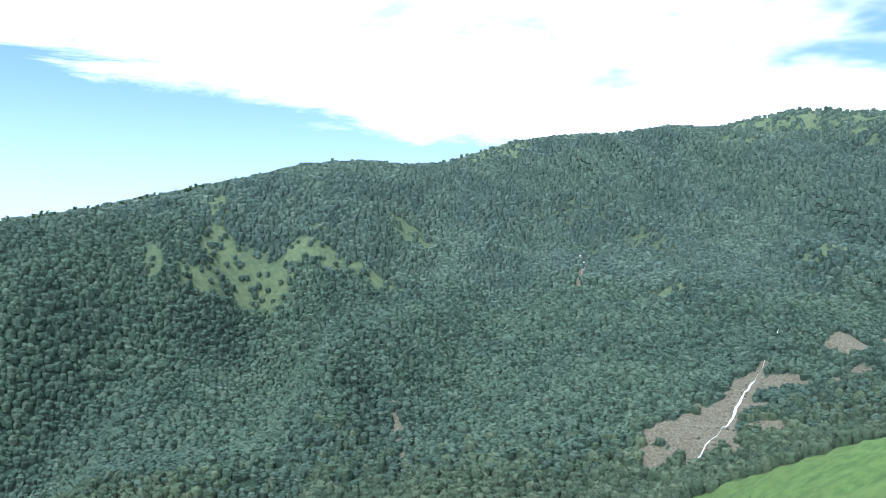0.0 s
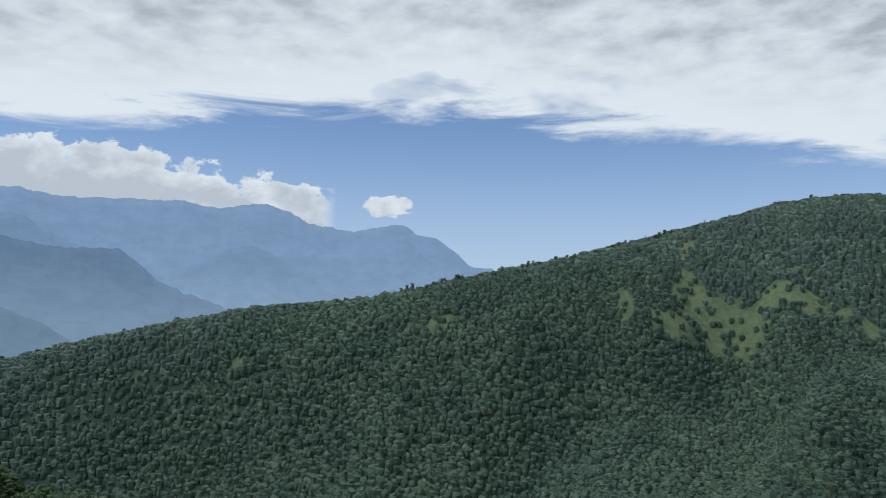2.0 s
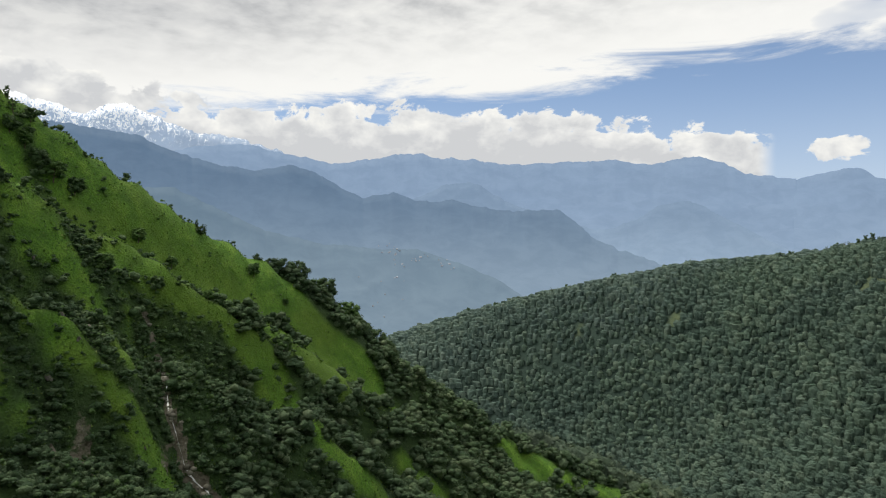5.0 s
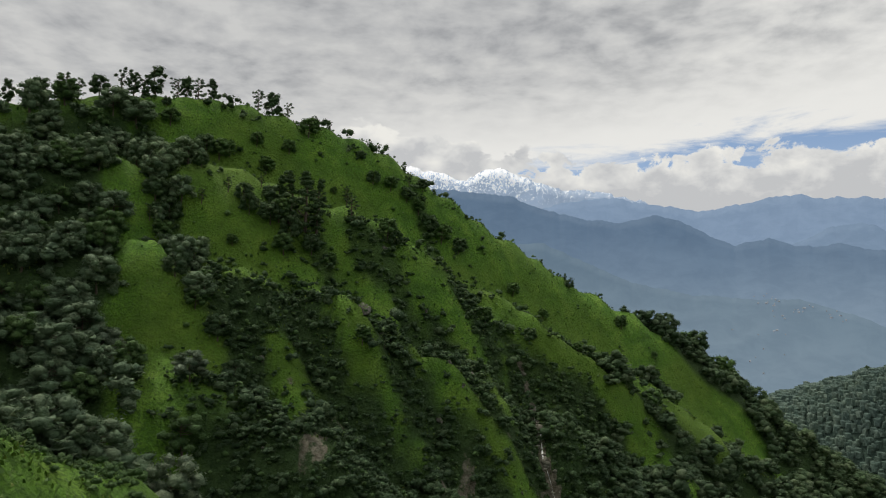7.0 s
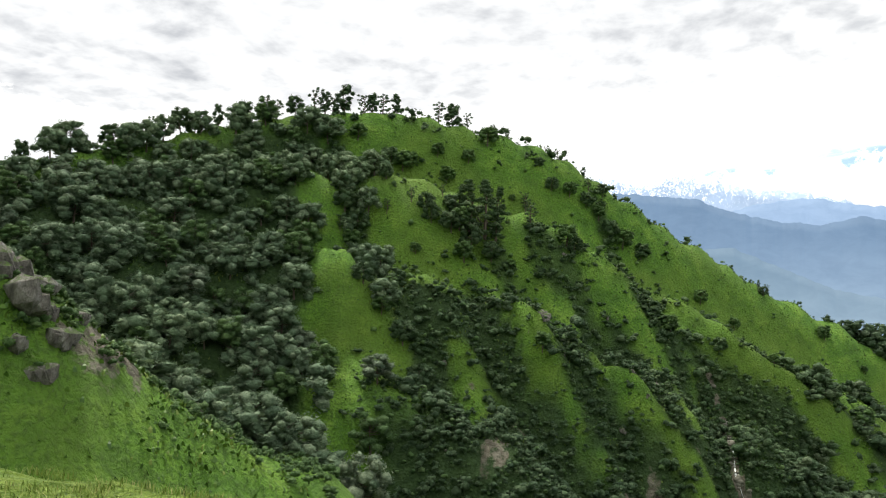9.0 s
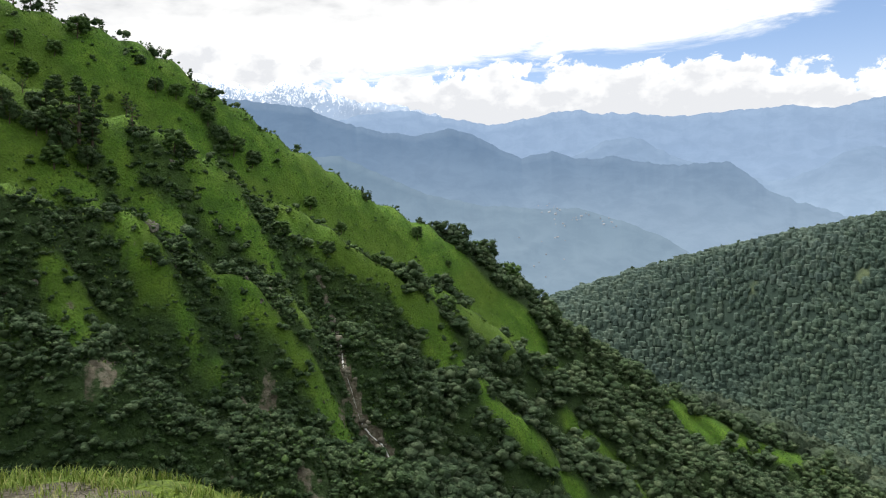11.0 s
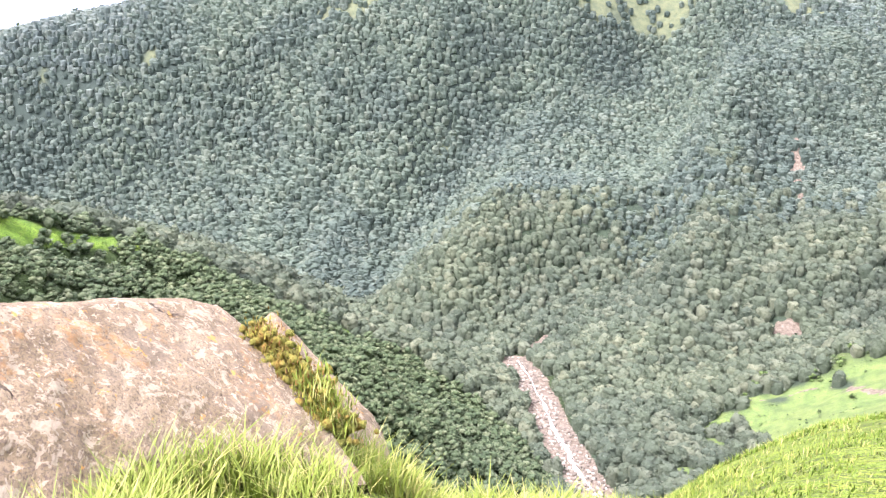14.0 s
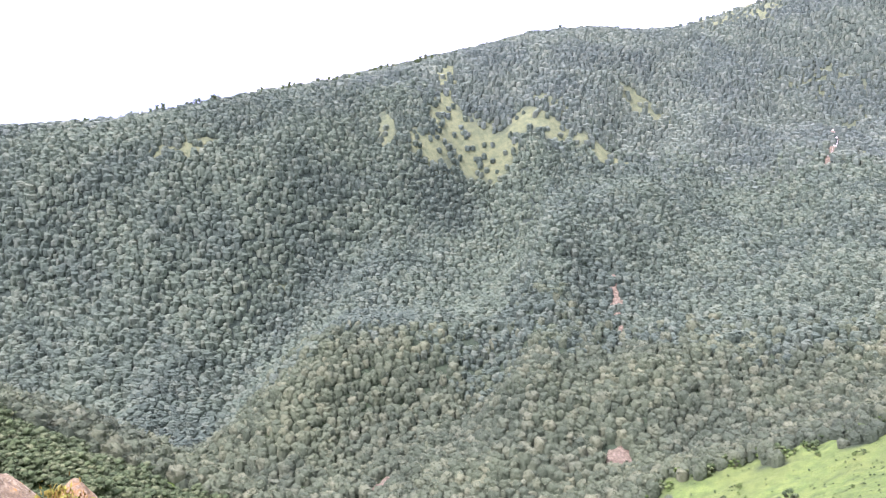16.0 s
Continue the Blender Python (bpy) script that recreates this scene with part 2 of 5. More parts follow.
FOOT = np.array([(0, 0.9, -1.62), (-0.9, 0, -1.60), (0.9, -0.2, -1.62), (0, -0.9, -1.58), (-2.5, 1.5, -1.9), (0.5, 2.5, -2.0)])

SOLID = [CREST_FAR_SLOPE, CREST_BACK, CREST_SPUR, CREST_LEFT_RIB, RIVER, BROOK, RAVINE, FALL_GULLY, MEADOW_FAR, MEADOW_NEAR,
         BEHIND, BEHIND_NEAR, *LOW_FAR, *BELOW_KNOLL]


def flank(share):
    """A line part of the way down the spur's face, between its crest and the ravine."""
    a1, a2 = (np.degrees(np.arctan2(ln[:, 0], ln[:, 1])) for ln in (CREST_SPUR, RAVINE))
    out = []
    for az in range(-138, -43, 5):
        top = np.array([np.interp(az, a1, CREST_SPUR[:, k]) for k in range(3)])
        low = np.array([np.interp(az, a2, RAVINE[:, k]) for k in range(3)])
        out.append(top + (low - top) * share)
    return np.array(out)


def lay_of_the_land():
    pts, size = [FOOT], [np.full(len(FOOT), 0.9)]
    for ln in SOLID + [flank(0.25), flank(0.5), flank(0.75)]:
        p, s = resample(ln)
        pts.append(p)
        size.append(s)
    return np.concatenate(pts), np.concatenate(size)


LAND, LAND_SIZE = lay_of_the_land()


def base_height(x, y):
    """Height between the crest and valley lines."""
    x, y = np.asarray(x, float).ravel(), np.asarray(y, float).ravel()
    out = np.empty(len(x))
    for k in range(0, len(x), 6000):
        px, py = x[k:k + 6000, None], y[k:k + 6000, None]
        d2 = (px - LAND[None, :, 0]) ** 2 + (py - LAND[None, :, 1]) ** 2 + 0.01
        w = LAND_SIZE[None, :] / d2 ** 1.6
        out[k:k + 6000] = (w * LAND[None, :, 2]).sum(1) / w.sum(1)
    return out


# ribs and gullies on the two great slopes
RIB_FAR = line("4,3.3,1213 0.7,-1.3,1030 -1.8,-5.5,877 -4,-8,810 -9,-10.6,739 -13,-13.2,679 -17.2,-15,649 -26,-18.4,625 -30,-22,575")
GULLY_FAR = line("-13.5,0,925 -19.4,-4,841 -27.3,-8,787 -31.7,-15,724 -33.5,-19.5,661")
RIB_LOW = line("-14,-19,540 -17,-22,490 -19.5,-25,455")


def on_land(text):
    """Points 'az,el az,el ...' fitted to the camera's view: where sight lines first meet the spur's face."""
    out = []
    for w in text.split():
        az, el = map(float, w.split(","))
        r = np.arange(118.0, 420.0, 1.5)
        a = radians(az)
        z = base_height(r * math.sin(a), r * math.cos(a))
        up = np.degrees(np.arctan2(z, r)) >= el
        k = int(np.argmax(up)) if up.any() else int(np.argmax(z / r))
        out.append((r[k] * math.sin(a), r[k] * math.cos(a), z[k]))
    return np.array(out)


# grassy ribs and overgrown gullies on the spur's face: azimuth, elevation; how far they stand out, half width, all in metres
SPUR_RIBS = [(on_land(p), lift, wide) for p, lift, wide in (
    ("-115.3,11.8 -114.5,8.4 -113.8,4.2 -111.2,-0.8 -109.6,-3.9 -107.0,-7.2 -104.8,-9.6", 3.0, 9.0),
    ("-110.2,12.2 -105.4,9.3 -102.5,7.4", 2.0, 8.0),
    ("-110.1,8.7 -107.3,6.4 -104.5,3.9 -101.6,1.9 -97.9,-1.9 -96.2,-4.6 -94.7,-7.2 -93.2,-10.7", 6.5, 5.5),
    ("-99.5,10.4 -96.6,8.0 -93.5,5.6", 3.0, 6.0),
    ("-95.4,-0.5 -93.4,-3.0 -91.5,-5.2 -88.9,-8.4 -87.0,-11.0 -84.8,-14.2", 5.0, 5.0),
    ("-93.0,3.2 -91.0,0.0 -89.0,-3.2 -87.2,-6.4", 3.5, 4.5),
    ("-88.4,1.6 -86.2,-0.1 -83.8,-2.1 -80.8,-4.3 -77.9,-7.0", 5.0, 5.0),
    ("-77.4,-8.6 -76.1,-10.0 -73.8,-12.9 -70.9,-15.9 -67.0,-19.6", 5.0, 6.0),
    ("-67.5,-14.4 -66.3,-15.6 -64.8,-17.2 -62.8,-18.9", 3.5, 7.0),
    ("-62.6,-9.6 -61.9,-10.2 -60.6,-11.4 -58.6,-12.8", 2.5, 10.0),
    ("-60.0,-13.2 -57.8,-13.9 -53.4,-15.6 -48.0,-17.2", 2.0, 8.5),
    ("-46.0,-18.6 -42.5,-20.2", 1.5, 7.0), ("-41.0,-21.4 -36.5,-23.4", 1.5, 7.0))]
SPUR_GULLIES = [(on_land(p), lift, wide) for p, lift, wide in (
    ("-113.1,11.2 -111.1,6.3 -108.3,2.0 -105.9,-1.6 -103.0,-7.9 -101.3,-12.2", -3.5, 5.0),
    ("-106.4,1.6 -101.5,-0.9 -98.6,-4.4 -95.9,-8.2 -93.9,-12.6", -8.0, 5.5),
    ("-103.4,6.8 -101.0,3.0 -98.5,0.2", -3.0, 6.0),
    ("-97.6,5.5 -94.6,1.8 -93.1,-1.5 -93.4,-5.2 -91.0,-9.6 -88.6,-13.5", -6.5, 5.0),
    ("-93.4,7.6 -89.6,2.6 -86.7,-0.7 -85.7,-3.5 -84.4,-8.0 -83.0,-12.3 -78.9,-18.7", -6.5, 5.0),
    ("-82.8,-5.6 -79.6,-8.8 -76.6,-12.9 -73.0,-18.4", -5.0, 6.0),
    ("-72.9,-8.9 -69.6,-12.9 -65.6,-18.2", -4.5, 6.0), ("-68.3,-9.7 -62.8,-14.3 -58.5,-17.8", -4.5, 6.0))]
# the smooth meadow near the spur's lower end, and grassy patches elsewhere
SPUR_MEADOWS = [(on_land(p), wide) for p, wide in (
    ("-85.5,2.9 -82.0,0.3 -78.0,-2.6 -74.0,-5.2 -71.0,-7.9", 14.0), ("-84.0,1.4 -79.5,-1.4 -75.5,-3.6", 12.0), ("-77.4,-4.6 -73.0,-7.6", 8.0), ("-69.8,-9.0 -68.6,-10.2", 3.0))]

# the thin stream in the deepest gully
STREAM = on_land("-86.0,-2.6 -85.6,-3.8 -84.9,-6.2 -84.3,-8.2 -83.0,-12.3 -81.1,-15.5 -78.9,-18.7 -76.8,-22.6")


def spur_lines(x, y):
    """Nearness (0 to 1) to a rib, to a gully and to a smooth meadow, and the height that they give."""
    x, y = np.asarray(x, float), np.asarray(y, float)
    r, a = np.hypot(x, y), azimuth(x, y)
    on = (r > 100) & (r < 460) & (a < -30) & (a > -125)
    out = np.zeros((4, *x.shape))
    if on.any():
        out[:, on] = spur_lines_at(x[on], y[on])
    return out


def spur_lines_at(x, y):
    rib, gul, mead, z = np.zeros(np.shape(x)), np.zeros(np.shape(x)), np.zeros(np.shape(x)), np.zeros(np.shape(x))
    warp = 0.4 * fbm(np.asarray(x) / 14, np.asarray(y) / 14, 78, 3)
    for group in (SPUR_RIBS, SPUR_GULLIES):
        for ln, lift, wide in group:
            off, gone = near_line(x, y, ln)
            length = np.hypot(*np.diff(ln[:, :2], axis=0).T).sum()
            near = np.exp(-np.clip(off / wide + warp, 0, 9) ** 2)
            z = z + lift * near * (0.15 + 0.85 * sstep(gone, 0, min(28.0, 0.4 * length))) * (0.35 + 0.65 * sstep(length - gone, 0, min(20.0, 0.3 * length)))
            if lift > 0:
                rib = np.maximum(rib, near)
            else:
                gul = np.maximum(gul, near)
    for ln, wide in SPUR_MEADOWS:
        mead = np.maximum(mead, sstep(near_line(x, y, ln)[0] + 0.3 * wide * warp, wide, wide * 0.7))
    return rib, gul, mead, z


def spur_ribs(x, y):
    """-1 in the small gullies, 1 on the small ribs of the grassy spur, with the distance below its crest."""
    d, s = near_line(x, y, CREST_SPUR)[0], np.radians(azimuth(x, y) + 151) * 270
    q = (s - 0.55 * d) / 11.0 + 0.30 * fbm(x / 40, y / 40, 77, 2)
    sharp = 0.62 - 2.2 * np.abs(vnoise(q, d / 260.0, 71))
    return np.clip(0.3 * vnoise(q / 2.6, d / 420.0, 70) + 0.6 * sharp + 0.22 * vnoise(q * 2.4 + 5, d / 60.0, 72), -1, 1), d, s


def inside_spur(x, y):
    """True on the camera's side of the spur's crest."""
    r, a = np.hypot(x, y), azimuth(x, y)
    az = np.degrees(np.arctan2(CREST_SPUR[:, 0], CREST_SPUR[:, 1]))
    return (r < np.interp(a, az, np.hypot(CREST_SPUR[:, 0], CREST_SPUR[:, 1]))) & (a < az[-1]) & (a > az[0])


def azimuth(x, y):
    return np.degrees(np.arctan2(x, y))


# the brow of the knoll on which the camera stands: azimuth, elevation, distance
BROW = np.array([(-180, -2, 10), (-151, -7.6, 9), (-134, -8.8, 9), (-122, -11.3, 8), (-107, -14.6, 7), (-96, -15.8, 6.5), (-89, -18.6, 6), (-83, -23, 5.5), (-76, -26, 4.2), (-67, -26.5, 3.4),
                 (-54, -28.6, 3.2), (-45, -29.6, 3.3), (-37, -31.2, 3.5), (-32.3, -32.6, 3.7), (-29.6, -35, 3.6), (-23, -35.5, 3.6), (-15, -35, 4.6), (-11, -34.5, 7), (-9, -33.6, 10), (-5.2, -31.8, 14),
                 (0, -28.6, 16), (4.4, -26.6, 17), (10.2, -24.6, 18), (20, -20, 19), (30, -16, 20), (45, -9, 20), (70, 0, 20), (100, 6, 20), (140, 5, 14), (180, -2, 10)])


def near_ground(r, a):
    """Height of the knoll inside and just beyond its brow, and its weight against the land below."""
    el, edge = np.interp(a, BROW[:, 0], BROW[:, 1]), np.interp(a, BROW[:, 0], BROW[:, 2])
    z_edge = edge * np.tan(np.radians(el))
    u = np.clip((r - 0.8) / (edge - 0.8), 0, 1)
    up = -1.58 + 0.2 * sstep(np.abs(a + 55), 40, 12)
    z = up + (z_edge - up) * u ** 1.35
    past = np.clip(r - edge, 0, None)
    z = z - past * (np.tan(np.radians(-el)) + 0.28) - 0.02 * np.minimum(past, 6) ** 2
    return z, 1 - sstep(r, edge * 1.25 + 3, edge * 1.4 + 18)


def ground_height(x, y):
    """The height of the ground, with ribs and gullies."""
    x, y = np.asarray(x, float).ravel(), np.asarray(y, float).ravel()
    r, a = np.hypot(x, y), azimuth(x, y)
    z = base_height(x, y)
    soft = np.full(len(x), 1e9)
    for ln in (CREST_FAR_SLOPE, CREST_BACK, CREST_SPUR, MEADOW_FAR, RIVER, CREST_LEFT_RIB):
        soft = np.minimum(soft, near_line(x, y, ln)[0])
    keep = soft / (soft + 0.04 * r + 0.3)
    rough = 0.013 * np.clip(r - 20, 0, 900) * keep
    z = z + rough * fbm(x / 190, y / 190, 3, 3)
    # the far slope: ribs slant down from its crest
    d = near_line(x, y, CREST_FAR_SLOPE)[0]
    q = (0.71 * x + 0.70 * y + 0.75 * d) / 150.0 + 0.25 * fbm(x / 160, y / 160, 8, 2)
    beyond = sstep(r, 430, 560) * keep
    z = z + beyond * (sstep(np.minimum(d, near_line(x, y, CREST_BACK)[0]), 20, 240) * (38.0 * vnoise(q, d / 900.0, 21) + 20.0 * vnoise(q * 2.7, d / 400.0, 22)) + 7.0 * sstep(d, 0, 80) * fbm(x / 45, y / 45, 23, 3))
    for ln, lift, wide in ((RIB_FAR, 42.0, 55.0), (GULLY_FAR, -34.0, 45.0), (RIB_LOW, 8.0, 25.0)):
        z = z + lift * np.exp(-(near_line(x, y, ln)[0] / wide) ** 2) * keep
    # the grassy spur: sharp ribs with steep-sided gullies between them
    ribs, d, s = spur_ribs(x, y)
    on = np.where(inside_spur(x, y), 1.0, 0.4) * sstep(r, 110, 150) * sstep(r, 470, 400) * sstep(d, 2, 30)
    _, _, mead, lines = spur_lines(x, y)
    z = z + on * (1 - 0.85 * mead) * (3.6 * ribs * sstep(d, 15, 60) + 2.4 * fbm(x / 11, y / 11, 25, 4) + sstep(d, 25, 70) * (1.8 * fbm(x / 5.5, y / 5.5, 26, 3) + 1.5 * vnoise((s - 0.55 * d) / 4.2, d / 45.0, 27))) + on * lines
    z = z + 0.5 * fbm(x / 9, y / 9, 31, 3) * sstep(r, 30, 120)
    near, share = near_ground(r, a)
    z = z * (1 - share) + near * share
    z = z + 0.05 * fbm(x / 1.1, y / 1.1, 41, 3) * sstep(r, 1.5, 4) * sstep(r, 40, 12) + 0.12 * fbm(x / 3, y / 3, 43, 3) * sstep(r, 6, 12) * sstep(r, 60, 20)
    return z


def drop(x, y, lift=0.0):
    return float(ground_height([x], [y])[0]) + lift


# ---- materials ----
def material(name, build, rough=0.9, bump=None):
    m = bpy.data.materials.new(name)
    m.use_nodes = True
    n = Nodes(m.node_tree)
    n.t.nodes.clear()
    bsdf = n.add("ShaderNodeBsdfPrincipled")
    bsdf.inputs["Roughness"].default_value = rough
    bsdf.inputs["Specular IOR Level"].default_value = 0.25
    thin = build(n, bsdf)
    last = bsdf
    if thin is not None:
        last = n.add("ShaderNodeMixShader")
        last.inputs[0].default_value = 0.08
        n.t.links.new(bsdf.outputs[0], last.inputs[1])
        n.t.links.new(thin.outputs[0], last.inputs[2])
    n.t.links.new(last.outputs[0], n.add("ShaderNodeOutputMaterial").inputs[0])
    return m


def bumped(n, bsdf, height, distance, strength=1.0):
    b = n.add("ShaderNodeBump")
    b.inputs["Strength"].default_value = strength
    b.inputs["Distance"].default_value = distance
    n.put(b.inputs["Height"], height)
    n.put(bsdf.inputs["Normal"], b.outputs[0])


def attr(n, name):
    return n.add("ShaderNodeAttribute", attribute_name=name).outputs["Fac"]


def place(n):
    return n.add("ShaderNodeNewGeometry").outputs["Position"]


def island(n):
    return n.add("ShaderNodeNewGeometry").outputs["Random Per Island"]


def hillside(n, b):
    p = place(n)
    big, mid, fine = n.noise(p, 0.018, 4), n.noise(p, 0.16, 5, 0.6), n.noise(p, 1.7, 5, 0.65)
    near = n.noise(p, 14.0, 4, 0.7)
    grass = n.ramp(mid, (0.30, (0.046, 0.116, 0.012)), (0.48, (0.088, 0.200, 0.018)), (0.66, (0.150, 0.270, 0.032)))
    grass = n.mix(n.step(fine, 0.44, 0.62, 0.0, 0.75), grass, (0.040, 0.092, 0.014))
    grass = n.mix(n.step(big, 0.42, 0.62, 0.0, 0.6), grass, (0.085, 0.140, 0.016))
    grass = n.mix(n.step(near, 0.5, 0.75, 0.0, 0.4), grass, (0.16, 0.19, 0.05))
    grass = n.mix(n.math("MULTIPLY", attr(n, "lush"), 0.75), grass, n.ramp(n.noise(p, 5.0, 5, 0.7), (0.35, (0.070, 0.120, 0.012)), (0.6, (0.145, 0.200, 0.026))))
    # grass greyed with distance, as haze put into the colour
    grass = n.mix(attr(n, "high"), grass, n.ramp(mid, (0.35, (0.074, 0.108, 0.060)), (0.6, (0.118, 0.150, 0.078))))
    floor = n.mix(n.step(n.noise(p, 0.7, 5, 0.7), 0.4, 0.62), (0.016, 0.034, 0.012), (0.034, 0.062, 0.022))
    # far floor blued for haze and darkened for the shade between crowns
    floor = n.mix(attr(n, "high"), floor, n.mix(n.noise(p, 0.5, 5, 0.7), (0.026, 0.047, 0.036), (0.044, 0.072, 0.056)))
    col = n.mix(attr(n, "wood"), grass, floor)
    stone = n.ramp(n.noise(p, 0.45, 7, 0.7), (0.32, (0.066, 0.058, 0.040)), (0.50, (0.125, 0.113, 0.082)), (0.68, (0.205, 0.190, 0.150)))
    edge = n.math("ADD", attr(n, "bare"), n.math("MULTIPLY", n.math("SUBTRACT", n.noise(p, 0.35, 6, 0.65), 0.5), 0.9))
    col = n.mix(n.step(edge, 0.42, 0.58), col, stone)
    n.put(b.inputs["Base Color"], col)
    bumped(n, b, n.math("ADD", n.math("MULTIPLY", fine, 1.1), n.math("MULTIPLY", mid, 2.0)), 0.9, 1.0)


def leaves(dark, light, pale, scale, deep=0.55):
    def build(n, b):
        p = place(n)
        r = island(n)
        col = n.ramp(r, (0.0, dark), (0.6, light), (0.97, pale))
        col = n.mix(n.step(n.noise(p, 0.009, 5, 0.65), 0.38, 0.62, 0.0, 0.8), col, n.mix(1.0, col, (1.36, 1.30, 1.16), "MULTIPLY"))
        col = n.mix(n.step(n.noise(p, scale, 4, 0.7), 0.38, 0.62, 0.0, 0.75), col, n.mix(1.0, col, (deep, deep + 0.04, deep), "MULTIPLY"))
        n.put(b.inputs["Base Color"], col)
        bumped(n, b, n.noise(p, scale, 6, 0.75), 1.2 / scale, 1.0)
        thin = n.add("ShaderNodeBsdfTranslucent")
        n.put(thin.inputs["Color"], n.mix(1.0, col, (1.15, 1.2, 0.8), "MULTIPLY"))
        return thin
    return build


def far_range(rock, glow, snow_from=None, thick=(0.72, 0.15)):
    """Mountains kilometres off: a glowing backdrop, its haze painted as pale blue emission."""
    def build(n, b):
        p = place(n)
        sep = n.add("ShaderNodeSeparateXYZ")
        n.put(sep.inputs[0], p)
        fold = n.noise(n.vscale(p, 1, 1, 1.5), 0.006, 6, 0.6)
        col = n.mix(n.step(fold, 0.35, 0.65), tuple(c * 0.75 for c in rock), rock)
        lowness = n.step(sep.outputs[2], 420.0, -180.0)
        # lower slopes glow lighter, thicker haze put into the emission
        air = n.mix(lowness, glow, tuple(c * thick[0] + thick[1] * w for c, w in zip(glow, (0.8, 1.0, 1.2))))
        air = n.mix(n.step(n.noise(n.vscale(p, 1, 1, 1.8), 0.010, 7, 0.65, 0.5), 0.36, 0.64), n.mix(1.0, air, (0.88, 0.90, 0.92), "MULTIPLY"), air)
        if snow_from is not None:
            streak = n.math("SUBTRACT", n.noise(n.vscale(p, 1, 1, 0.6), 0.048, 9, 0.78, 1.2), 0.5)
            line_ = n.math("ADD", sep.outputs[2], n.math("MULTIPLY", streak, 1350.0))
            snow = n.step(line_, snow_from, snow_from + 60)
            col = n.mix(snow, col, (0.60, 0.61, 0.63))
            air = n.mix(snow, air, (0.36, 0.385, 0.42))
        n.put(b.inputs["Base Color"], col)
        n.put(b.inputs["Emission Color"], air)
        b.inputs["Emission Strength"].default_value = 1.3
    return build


def bark(n, b):
    p = place(n)
    n.put(b.inputs["Base Color"], n.mix(n.noise(p, 2.5, 5, 0.7), (0.05, 0.038, 0.028), (0.16, 0.13, 0.10)))
    bumped(n, b, n.noise(n.vscale(p, 1, 1, 0.25), 9.0, 4), 0.05)


def boulder_stone(n, b):
    p = place(n)
    base = n.ramp(n.noise(p, 4.5, 8, 0.7), (0.34, (0.132, 0.110, 0.060)), (0.50, (0.205, 0.174, 0.103)), (0.66, (0.265, 0.232, 0.146)))
    base = n.mix(n.step(n.noise(p, 95.0, 4, 0.75), 0.47, 0.60, 0.0, 0.7), base, (0.085, 0.070, 0.056))
    # smooth brown-grey stone between the lichens
    base = n.mix(n.step(n.noise(p, 3.1, 5, 0.6, 0.4), 0.54, 0.64, 0.0, 0.6), base, (0.140, 0.124, 0.086))
    # pale crusts, large and small
    grain = n.math("MULTIPLY", n.noise(p, 75.0, 4, 0.7), 0.16)
    pale = n.noise(p, 12.0, 8, 0.70, 0.5)
    base = n.mix(n.step(n.math("ADD", pale, grain), 0.625, 0.655, 0.0, 0.85), base, n.mix(n.noise(p, 45.0, 3), (0.25, 0.226, 0.150), (0.35, 0.325, 0.230)))
    spot = n.noise(p, 27.0, 5, 0.65, 0.5)
    base = n.mix(n.step(n.math("ADD", spot, grain), 0.66, 0.69, 0.0, 0.8), base, (0.32, 0.295, 0.205))
    # orange and ochre lichen, thickest along the top
    sep = n.add("ShaderNodeSeparateXYZ")
    n.put(sep.inputs[0], p)
    high = n.step(sep.outputs[2], -1.45, -1.15, 0.0, 0.09)
    rust = n.math("ADD", n.noise(p, 3.0, 6, 0.66, 0.6), high)
    base = n.mix(n.math("MULTIPLY", n.step(rust, 0.55, 0.70, 0.0, 0.6), n.step(n.noise(p, 30.0, 6, 0.75), 0.43, 0.56)), base, n.mix(n.noise(p, 22.0, 4), (0.27, 0.130, 0.036), (0.36, 0.205, 0.058)))
    fleck = n.noise(p, 13.0, 6, 0.7, 0.3)
    base = n.mix(n.step(n.math("ADD", fleck, grain), 0.70, 0.73, 0.0, 0.85), base, (0.38, 0.215, 0.045))
    # thin cracks
    warp = n.add("ShaderNodeVectorMath", operation="ADD")
    n.put(warp.inputs[0], p)
    n.put(warp.inputs[1], n.vscale(n.combine(n.noise(p, 6.0, 4), n.noise(p, 5.0, 4), n.noise(p, 7.0, 4)), 0.3, 0.3, 0.3))
    crack = n.math("MULTIPLY", n.step(n.voronoi(warp.outputs[0], 1.3, "DISTANCE_TO_EDGE"), 0.011, 0.003), n.step(n.noise(p, 2.7, 3), 0.57, 0.62))
    base = n.mix(n.math("MULTIPLY", crack, 0.8), base, (0.035, 0.028, 0.022))
    n.put(b.inputs["Base Color"], base)
    h = n.math("ADD", n.math("ADD", n.noise(p, 7.0, 8, 0.7), n.math("MULTIPLY", n.noise(p, 45.0, 6, 0.75), 0.35)), n.math("MULTIPLY", crack, -0.8))
    bumped(n, b, h, 0.06, 1.0)


def stones(n, b):
    p = place(n)
    col = n.ramp(island(n), (0.0, (0.086, 0.083, 0.062)), (0.5, (0.150, 0.146, 0.112)), (1.0, (0.28, 0.275, 0.222)))
    col = n.mix(n.step(n.noise(p, 1.3, 5, 0.7), 0.45, 0.65, 0.0, 0.5), col, (0.14, 0.13, 0.11))
    n.put(b.inputs["Base Color"], col)
    bumped(n, b, n.noise(p, 3.0, 5, 0.7), 0.2)


